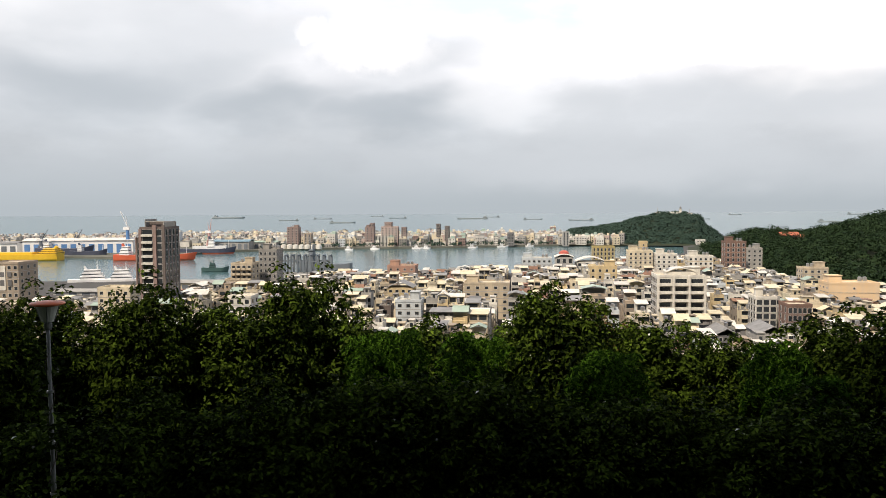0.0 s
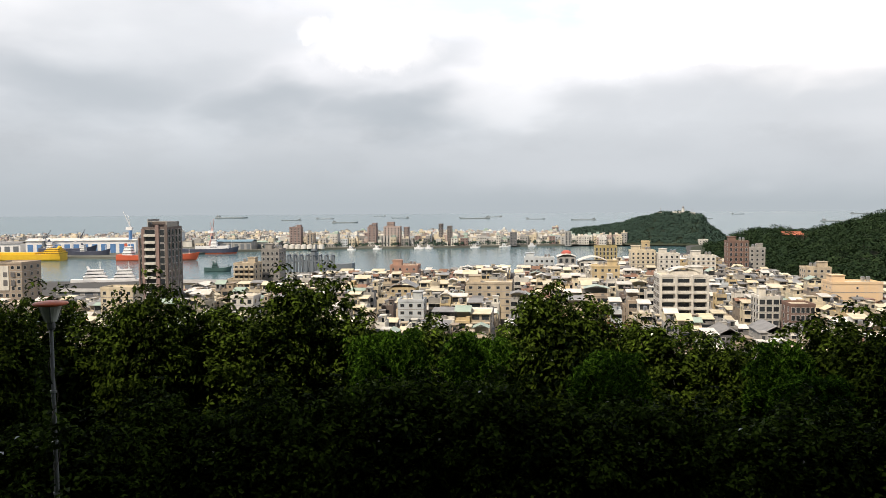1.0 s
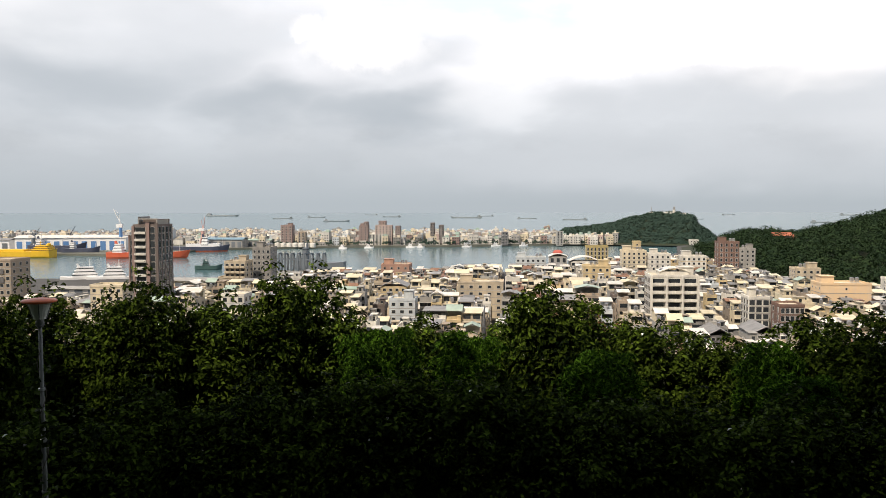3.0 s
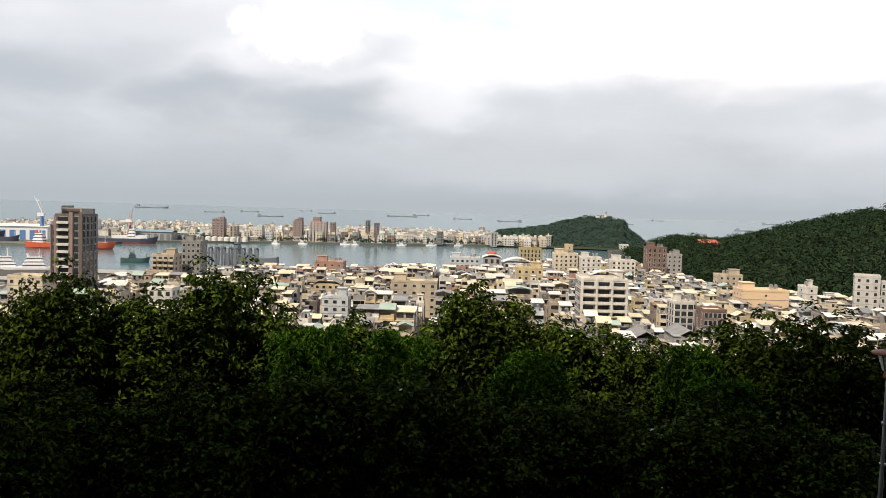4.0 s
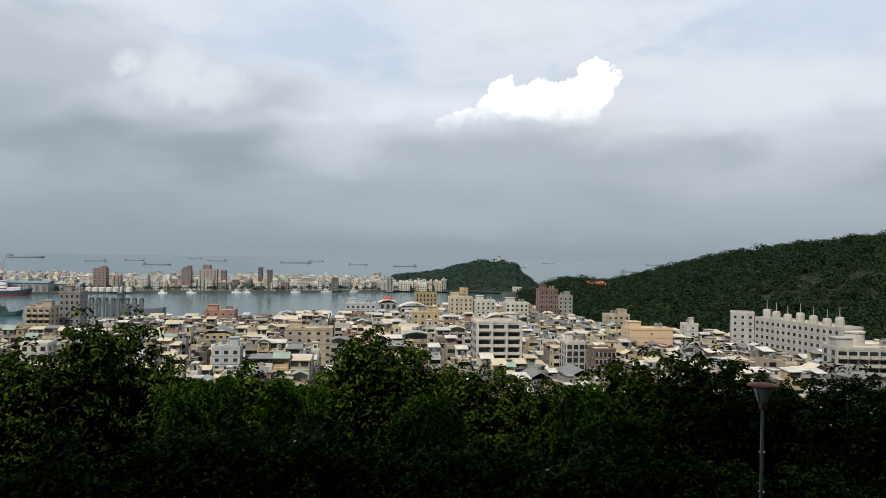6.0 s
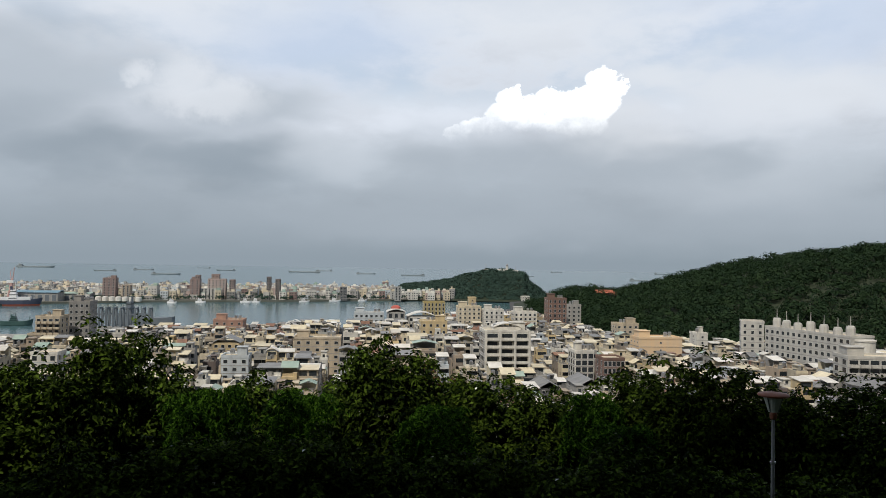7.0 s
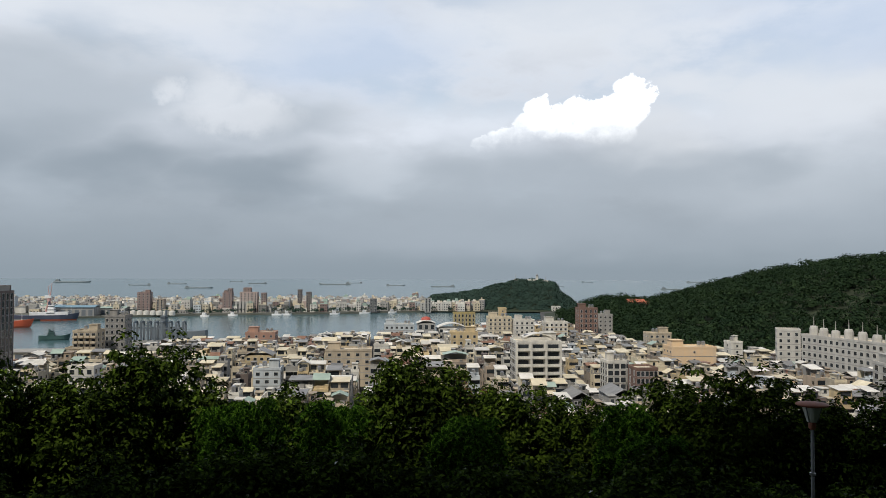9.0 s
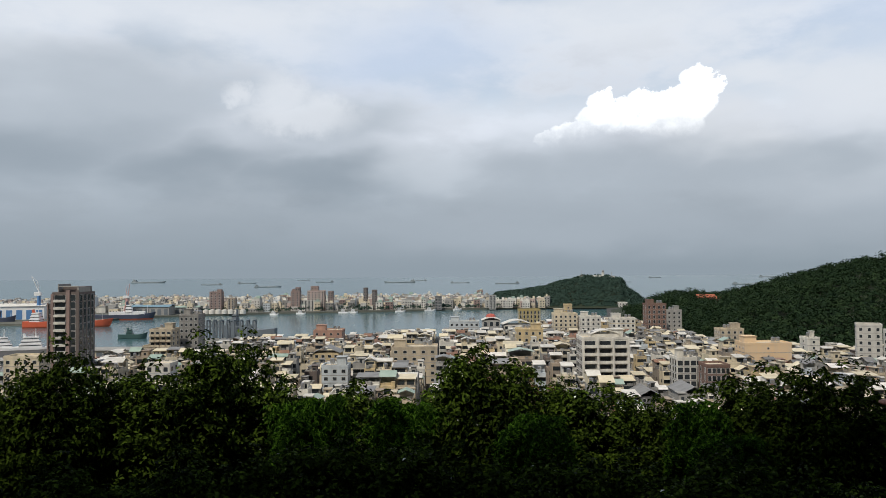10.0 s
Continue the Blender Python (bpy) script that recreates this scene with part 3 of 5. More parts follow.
for az, d, el, width in ((12.2, 24.5, -9.9, 0.6), (25.6, 25.5, -10.8, 0.58), (-4.4, 25.0, -9.6, 0.5)):
    x, y = spot(az, d)
    tree("feather", x, y, EYE + d * math.tan(radians(el)), width, 1.0, az * 50)


def forest(name, label, places, rng, size, spread, per, mat):
    """Far woods as one sheet of leaf clumps gathered into crowns."""
    places = np.array(places)
    n = len(places)
    r = rng.uniform(0.55, 1.5, n)
    d = unit(rng, n * per)
    d[:, 2] = np.abs(d[:, 2])
    rr = np.repeat(r, per)[:, None] * spread * rng.uniform(0.75, 1.05, (n * per, 1))
    centres = np.repeat(places, per, 0) + d * rr * np.array([1, 1, 0.85])
    normals = d + unit(rng, n * per) * 0.18 + np.array([0, 0, 0.1])
    normals /= np.linalg.norm(normals, axis=1, keepdims=True)
    me = cards_mesh(name, [leaf_cards(centres, normals, size, size * 0.75, rng, 0.15)], [mat])
    return tagged(new(name, me), label, "forest", kind="stuff")


rng_f = np.random.default_rng(3)
woods = []
for i in range(3700):
    az, d = (rng_f.uniform(18.5, 50) if i % 5 else rng_f.uniform(18.5, 27)), rng_f.uniform(440, 900)
    x, y = spot(az, d)
    h = hill(x, y)
    if h > 2.5 and d < 860:
        woods.append((x, y, ground_z(x, y) + rng_f.uniform(-1.5, 6.0)))
forest("hill_forest", "dense dark green woods covering the coastal hill", woods, rng_f, 1.8, 6.2, 88, FOREST)

woods = []
while len(woods) < 420:
    az = rng_f.uniform(-17, 13)
    front = interp(az, [(-17, 1003), (-7.6, 1002), (0.7, 1004), (7, 1040), (13, 1056)])
    x, y = spot(az, front + 4 + 170 * rng_f.random() ** 2)
    woods.append((x, y, 3.4 + rng_f.uniform(0, 2.4)))
forest("shore_trees", "dark green trees between the houses of the far shore", woods, rng_f, 1.7, 2.6, 34, HAZED_FOREST)

# the lighthouse headland across the channel
HEAD = [(8.6, 0), (9.4, 17), (11, 20), (13, 26.5), (14.2, 34), (14.9, 37), (15.6, 41), (17.3, 40.5), (18.15, 37), (18.5, 25), (19.2, 16), (19.7, 6), (20.2, 0)]


def head_z(x, y):
    az, d = math.degrees(math.atan2(x, y)), math.hypot(x, y)
    if az < 8.6 or az > 20.2:
        return 0.0
    return max(0.0, (interp(az, HEAD) - 2) * smooth(1055, 1130, d) * (1 - smooth(1160, 1260, d)))


b = Builder()
az_n, d_n = 48, 22
verts = []
for i in range(az_n + 1):
    for j in range(d_n + 1):
        x, y = spot(8.4 + 12.0 * i / az_n, 1045 + 225 * j / d_n)
        verts.append((x, y, head_z(x, y) + 1.5))
b.add(verts, [(i * (d_n + 1) + j, (i + 1) * (d_n + 1) + j, (i + 1) * (d_n + 1) + j + 1, i * (d_n + 1) + j + 1) for i in range(az_n) for j in range(d_n)])
tagged(new("ground_headland", b.mesh("ground_headland", [SHADE_UNDERGROWTH])), "steep headland of dark soil beside the harbour mouth", "ground", kind="structure")
woods = []
while len(woods) < 2600:
    az, d = rng_f.uniform(8.8, 20.0), rng_f.uniform(1055, 1200)
    x, y = spot(az, d)
    if head_z(x, y) > 2:
        woods.append((x, y, head_z(x, y) + rng_f.uniform(-2.2, 2.0)))
forest("headland_forest", "dark green woods covering the lighthouse headland", woods, rng_f, 2.4, 4.6, 46, HAZED_FOREST)
woods = [(*spot(rng_f.uniform(-19, -13), rng_f.uniform(1180, 1300)), 6.5) for i in range(120)]
forest("shore_grove", "dark grove of trees on the far shore", woods, rng_f, 2.2, 4.0, 30, HAZED_FOREST)


# ---- buildings ----
WINDOW_MESHES = {}


def window_mesh(w, h):
    key = (round(w, 1), round(h, 1))
    if key not in WINDOW_MESHES:
        b = Builder()
        t = 0.09
        b.box(-w / 2, w / 2, -0.10, 0.0, -t, 0, 0).box(-w / 2, w / 2, -0.10, 0.0, h, h + t, 0)
        b.box(-w / 2 - t, -w / 2, -0.10, 0.0, -t, h + t, 0).box(w / 2, w / 2 + t, -0.10, 0.0, -t, h + t, 0)
        b.add([(-w / 2, -0.03, 0), (w / 2, -0.03, 0), (w / 2, -0.03, h), (-w / 2, -0.03, h)], [(0, 1, 2, 3)], 1)
        WINDOW_MESHES[key] = b.mesh("window", [FRAME, GLASS])
    return WINDOW_MESHES[key]


FOOTPRINTS = []


def plain_tank(parent, x, y, z, r=0.9, h=1.7):
    b = Builder().rings([(r * 0.9, z + 0.7), (r, z + 0.8), (r, z + 0.7 + h), (r * 0.5, z + h + 0.95)], 10, 0, x, y)
    for a in range(4):
        px, py = x + r * 0.7 * math.cos(a * 1.57 + 0.8), y + r * 0.7 * math.sin(a * 1.57 + 0.8)
        b.box(px - 0.06, px + 0.06, py - 0.06, py + 0.06, z, z + 0.75)
    part("water_tank", b, STEEL, parent, "stainless steel water tank", smooth=False)


def block(name, label, az, d, wide, deep, top, wall, floors=5, front=(4, 1.4, 1.5), left=2, right=2, balcony=False, turn=-GRID, roof="parapet",
          shed=True, base=CITY, trim=None, exact=False, category="building", group=""):
    """A storeyed building seen from the lookout: walls, floor bands, windows, balconies, roof works."""
    rel = radians(az + turn)
    w = wide if exact else max(5.0, (wide - deep * abs(math.sin(rel))) / math.cos(rel))
    x, y = spot(az, d)
    ax, ay = -math.sin(radians(turn)), math.cos(radians(turn))
    cx, cy = x + ax * deep / 2, y + ay * deep / 2
    FOOTPRINTS.append((cx, cy, w / 2, deep / 2, d) if turn == -GRID else ((cx, cy, deep, w * 0.52, d) if turn < -60 else (cx, cy, w * 0.5, w * 0.32, d)))
    root = thing(name, pose(cx, cy, base, 0, 0, turn), label, category, group)
    h = top - base
    wm = WALLS[wall]
    tm = WALLS[trim] if trim else CONCRETE
    hw, hd = w / 2, deep / 2
    part("wall", Builder().box(-hw, hw, -hd, hd, -1.0, h - 0.9), wm, root)
    fh = (h - 0.9) / floors
    if roof == "parapet":
        b = Builder()
        b.box(-hw - 0.12, hw + 0.12, -hd - 0.12, -hd + 0.25, h - 0.9, h + 0.1).box(-hw - 0.12, hw + 0.12, hd - 0.25, hd + 0.12, h - 0.9, h + 0.1)
        b.box(-hw - 0.12, -hw + 0.25, -hd + 0.25, hd - 0.25, h - 0.9, h + 0.1).box(hw - 0.25, hw + 0.12, -hd + 0.25, hd - 0.25, h - 0.9, h + 0.1)
        part("parapet", b, wm, root)
        part("roof", Builder().box(-hw + 0.26, hw - 0.26, -hd + 0.26, hd - 0.26, h - 0.89, h - 0.6), ROOF_PALE, root)
    elif roof == "gable":
        part("roof", Builder().gable(-hw - 0.5, hw + 0.5, -hd - 0.5, hd + 0.5, h - 0.9, h + min(3.0, w * 0.18)), METAL_GREY, root)
    elif roof == "vault":
        part("roof", Builder().vault(-hw - 0.6, hw + 0.6, -hd - 0.6, hd + 0.6, h - 0.9, w * 0.16, 10), METAL_WHITE, root)
    if shed and roof == "parapet":
        sw = min(5.5, w * 0.35)
        s = -1 if (az * 7) % 2 < 1 else 1
        ox = s * (hw - sw / 2 - 1.0)
        part("stair_house", Builder().box(ox - sw / 2, ox + sw / 2, -sw * 0.5, sw * 0.6, h - 0.6, h + 2.6).box(ox - sw / 2 - 0.3, ox + sw / 2 + 0.3, -sw * 0.5 - 0.3, sw * 0.6 + 0.3, h + 2.6, h + 2.85), wm, root)
        plain_tank(root, -ox * 0.7, 0.5, h - 0.6)
        plain_tank(root, -ox * 0.7 + 2.3, 0.8, h - 0.6)
    n, ww, wh = front
    band = Builder().box(-hw - 0.08, hw + 0.08, -hd - 0.08, hd + 0.08, -0.12, 0.10).mesh("floor_band", [tm])
    for k in range(1, floors):
        part("floor_band", band, None, root, at=pose(0, 0, k * fh))
    slots = [((i + 0.5) / n * w - hw, -hd, 0) for i in range(n)]
    slots += [(-hw, (i + 0.5) / left * deep - hd, -90) for i in range(left)] + [(hw, (i + 0.5) / right * deep - hd, 90) for i in range(right)]
    me = window_mesh(ww, wh)
    for k in range(floors):
        z = k * fh + (fh - wh) * 0.55
        for sx, sy, rot in slots:
            part("window", me, None, root, at=pose(sx, sy, z, 0, 0, rot))
    if balcony:
        key = ("balcony", round(w / n, 1))
        if key not in WINDOW_MESHES:
            bw = w / n * 0.86
            bb = Builder().box(-bw / 2, bw / 2, -1.3, -0.1, -0.15, 0.05).box(-bw / 2, bw / 2, -1.3, -1.15, 0.05, 1.0)
            bb.box(-bw / 2, -bw / 2 + 0.12, -1.15, -0.1, 0.05, 1.0).box(bw / 2 - 0.12, bw / 2, -1.15, -0.1, 0.05, 1.0)
            WINDOW_MESHES[key] = bb.mesh("balcony", [tm if trim else wm])
        for k in range(1, floors):
            for i in range(n):
                part("balcony", WINDOW_MESHES[key], None, root, at=pose((i + 0.5) / n * w - hw, -hd, k * fh + 0.1))
    return root, w, deep, h


def tower():
    """The residential tower by the harbour: tall core, lower side wings, balcony bands."""
    x, y = spot(-20.15, 372)
    root = thing("apartment_tower", pose(x, y, CITY, 0, 0, -GRID), "tall taupe tiled apartment tower with pale balcony bands", "apartment tower")
    FOOTPRINTS.append((x, y, 9, 10, 372))
    w = WALLS["taupe"]
    fh, n = 3.12, 12
    part("wall", Builder().box(-5.6, 5.8, -6, 9, -1, 44.6).box(-1.6, 5.4, -4.5, 7, 44.6, 46.8), w, root, "taupe tiled core")
    part("wing", Builder().box(-8.4, -5.6, -4, 8, -1, 39.6), w, root, "lower side wing")
    part("pier", Builder().box(-5.9, -4.7, -6.5, -6, -1, 43.8), WALLS["rose"], root)
    part("pier", Builder().box(0.6, 2.2, -6.6, -6, -1, 45.4), WALLS["rose"], root)
    part("pier", Builder().box(4.8, 6.1, -6.5, -6, -1, 45.4), w, root)
    part("pier", Builder().box(-8.6, -8.0, -4.4, -3.9, -1, 39.9), WALLS["rose"], root)
    part("roof_frame", Builder().box(-3.2, -2.9, -5.8, 5, 44.6, 48.0).box(5.2, 5.7, -5.8, 5, 44.6, 46.6).box(-3.2, 5.7, -5.8, -5.4, 46.8, 47.2), CONCRETE, root)
    for k in range(1, n + 2):
        z = k * fh
        part("balcony", Builder().box(-4.65, 0.55, -7.0, -6.0, z - 0.2, z + 0.75), WALLS["white"], root, "pale balcony front")
        part("window", window_mesh(4.6, 1.9), None, root, at=pose(-2.05, -6.01, z + 0.85))
        part("window", window_mesh(2.1, 2.6), None, root, at=pose(3.5, -6.01, z + 0.3))
        for sy in (-4.0, -0.5, 3.0, 6.5):
            part("window", window_mesh(2.0, 2.7), None, root, at=pose(5.81, sy, z + 0.2, 0, 0, 90))
        if k < 12:
            part("window", window_mesh(1.5, 2.3), None, root, at=pose(-7.0, -4.01, z + 0.8))


tower()

sign_root, sw_, sd_, sh_ = block("sign_building", "beige office block with a white rooftop sign panel", -29.6, 400, 20, 14, 31.5, "tan", 9, (5, 1.5, 1.4), 2, 3, shed=False)
panel = part("sign_panel", Builder().box(-sw_ / 2 + 0.4, sw_ / 2 - 6.2, -sd_ / 2 - 0.30, -sd_ / 2 - 0.14, sh_ - 12.6, sh_ - 1.6), WALLS["white"], sign_root, "white panel")
for row, count in ((0, 3), (1, 2)):
    for i in range(count):
        cx = -sw_ / 2 + 3.2 + 3.6 * i + row * 3.6
        part("sign_bar", Builder().box(cx - 1.0, cx + 1.0, -sd_ / 2 - 0.36, -sd_ / 2 - 0.30, sh_ - 6.6 - 4.0 * row, sh_ - 4.4 - 3.6 * row), WALLS["dark"], panel)
block("house", "small cream house with a flat roof among trees", -23.1, 330, 16, 9, 24.5, "cream", 7, (4, 1.3, 1.2), shed=False)
block("apartment_block", "beige stepped apartment block with balconies", -14.6, 430, 15, 12, 25.5, "beige", 8, (4, 1.7, 1.5), 2, 2, True)
for step, (saz, top) in enumerate(((-15.35, 17.0), (-15.9, 12.5))):
    block("apartment_wing", "beige stepped wing with a roof terrace", saz, 431, 6.5, 11, top, "beige", 5 - step, (2, 1.6, 1.4), 1, 1, shed=False, exact=True)
block("unfinished_block", "grey concrete block wrapped in scaffolding", -12.75, 442, 13.5, 12, 32.0, "stone", 9, (4, 1.2, 1.5), 2, 3)
block("white_block", "white office block with pale blue glass strips", -14.8, 318, 12, 9, 20.3, "white", 6, (3, 1.6, 1.7), 2, 2, trim="blue", shed=False)
block("salmon_block", "salmon pink tiled apartment block", -3.1, 470, 19, 14, 19.5, "pink", 5, (4, 1.2, 1.2), 2, 3)
block("hospital", "pale blue and white building with many windows", 6.9, 520, 20, 12, 20.5, "blue", 5, (6, 1.5, 1.4), 3, 3)
block("arena", "white hall with a red dome on its roof", 8.9, 545, 13, 14, 20.2, "grey", 3, (3, 2.2, 3.0), 2, 2, roof="vault")
x, y = spot(8.9, 548)
dome = thing("roof_dome", pose(x + 0.5, y + 6, 19.4), "red and white dome on the hall roof", "dome")
part("drum", Builder().rings([(3.4, -1.5), (3.4, 1.8)], 16), METAL_WHITE, dome)
part("cap", Builder().rings([(3.6, 1.8), (3.2, 2.9), (2.0, 3.8), (0.3, 4.1)], 16), wall_paint("red_dome_paint", (0.55, 0.10, 0.07)), dome, "red cap")
block("market_hall", "long hall under a white vaulted roof", 10.8, 552, 22, 16, 16.5, "white", 3, (4, 2.0, 2.0), 2, 2, roof="vault")
block("yellow_block", "ochre yellow apartment block with square windows", 11.7, 440, 16, 11, 21.5, "yellow", 5, (4, 1.3, 1.4), 3, 2)
block("harbour_office", "mustard and grey office block by the harbour", 11.7, 615, 18, 12, 23.0, "olive", 6, (6, 1.2, 2.2), 2, 2, shed=False)
corner, cw_, cd_, ch_ = block("corner_apartments", "grey-white apartment block with deep dark balconies", 17.1, 313, 20.5, 14, 28.3, "white", 8, (3, 4.2, 1.8), 4, 2, True)
part("roof_hall", Builder().vault(-cw_ / 2 + 4, cw_ / 2 - 2.5, -3.5, 5, ch_ + 1.0, 1.6, 10), METAL_WHITE, corner, "white curved roof")
part("roof_hall_wall", Builder().box(-cw_ / 2 + 4.2, cw_ / 2 - 2.7, -3.2, 4.7, ch_ - 0.6, ch_ + 1.0), WALLS["white"], corner)
part("corner_pier", Builder().box(-cw_ / 2 - 0.2, -cw_ / 2 + 0.7, -cd_ / 2 - 1.35, -cd_ / 2, -0.5, ch_ - 0.2), WALLS["white"], corner)
part("corner_pier", Builder().box(cw_ / 2 - 0.7, cw_ / 2 + 0.2, -cd_ / 2 - 1.35, -cd_ / 2, -0.5, ch_ - 0.2), WALLS["white"], corner)
for px in (-cw_ / 6, cw_ / 6):
    part("middle_pier", Builder().box(px - 0.4, px + 0.4, -cd_ / 2 - 1.35, -cd_ / 2, -0.5, ch_ - 0.2), WALLS["white"], corner)
block("brown_block", "dark brown tiled block with pale window columns", 20.7, 560, 16, 12, 30.2, "brown", 8, (4, 1.3, 2.0), 2, 2, trim="pink")
block("apartment_block", "cream apartment block with small windows", 14.3, 520, 17, 12, 25.5, "cream", 8, (5, 1.2, 1.3), 3, 2)
block("apartment_block", "off-white apartment block with stacked windows", 16.1, 515, 15, 12, 24.0, "white", 7, (4, 1.2, 1.3), 3, 2)
block("sign_tower", "slim yellow tower with a billboard face", 14.5, 545, 6, 6, 30.4, "yellow", 8, (1, 1.0, 1.0), 1, 1, shed=False)
block("apartment_block", "white apartment block with a yellow stair shaft", 18.4, 515, 17, 10, 23.0, "white", 7, (5, 1.3, 1.3), 3, 2, trim="yellow")
block("orange_hall", "long orange rendered hall with a blank wall", 28.0, 380, 24, 12, 21.2, "orange", 5, (1, 0.8, 0.8), 3, 1, shed=True)
block("modern_block", "beige modern block with a roof canopy", 25.7, 470, 16, 10, 20.5, "beige", 6, (4, 1.4, 1.2), 3, 2)
block("balcony_block", "grey-white apartment block with rows of dark balconies", 42.0, 300, 27, 12, 25.8, "pale", 8, (7, 2.8, 1.8), 2, 2, True, turn=-16)
block("white_house", "tall narrow white house with a blank wall", 30.8, 420, 9, 9, 20.8, "white", 6, (1, 1.0, 1.0), 1, 1)
block("rust_house", "brown brick house with dark window bays", 24.8, 300, 11, 10, 20.2, "brown", 6, (5, 1.2, 1.8), 2, 2, trim="rose", shed=False)
block("office_house", "white house with a dark glass front", 22.7, 308, 10, 10, 21.6, "white", 7, (3, 1.9, 1.8), 3, 2)
block("townhouse", "cream five-storey house with stained walls", 3.2, 362, 22, 14, 19.6, "beige", 5, (5, 1.5, 1.2), 2, 2)
block("white_house", "small white house with a lean-to roof", -2.6, 292, 11, 9, 20.3, "blue", 6, (3, 1.4, 1.2), 2, 2)
block("yellow_house", "cream house under a yellow gabled roof", -3.2, 372, 14, 12, 17.3, "yellow", 4, (4, 1.4, 1.2), 2, 2, roof="gable")
block("metal_shed", "grey sheet metal workshop with a shallow gable", 23.2, 272, 13, 16, 14.5, "grey", 4, (2, 1.0, 1.0), 2, 2, roof="gable")
block("metal_shed", "dark sheet metal shed with a shallow gable", 20.2, 266, 11, 14, 14.0, "dark", 4, (2, 1.0, 1.0), 2, 2, roof="gable")
block("gabled_house", "old grey house under a dark gabled roof", 42.0, 255, 13, 12, 22.0, "grey", 5, (2, 1.0, 1.0), 2, 2, roof="gable")


def complex_building():
    """The long white housing block with roof turrets and masts, its near end turned to the lookout."""
    label = "long white housing block with roof turrets and thin masts"
    root, w, deep, h = block("housing_complex", label, 37.3, 386, 53, 12, 26.8, "pale", 7, (15, 1.7, 1.5), 1, 2, turn=-86, shed=False, exact=True)
    for i, dx in enumerate((-23, -16.5, -9, -1, 7, 15, 22)):
        top = h + 4.0 - (i % 3) * 0.6
        turret = part("turret", Builder().rings([(1.9, h - 0.6), (1.9, top - 1.2), (1.6, top - 0.2), (1.2, top)], 8, 0, dx, -2.0), WALLS["pale"], root)
        part("mast", Builder().tube((dx, -2, top - 0.1), (dx, -2, top + 4.2), 0.24, 0.10, 6), CONCRETE, turret)
    part("end_drum", Builder().rings([(4.2, h - 7.0), (4.2, h - 2.2), (4.5, h - 2.1), (4.5, h - 1.4)], 20, 0, 27.5, 0.0), WALLS["white"], root)
    block("housing_wing", "white housing wing with a stepped roofline", 34.05, 410, 10.5, 12, 28.4, "pale", 8, (3, 1.2, 1.4), 2, 1, exact=True, turn=-30, shed=False)


complex_building()


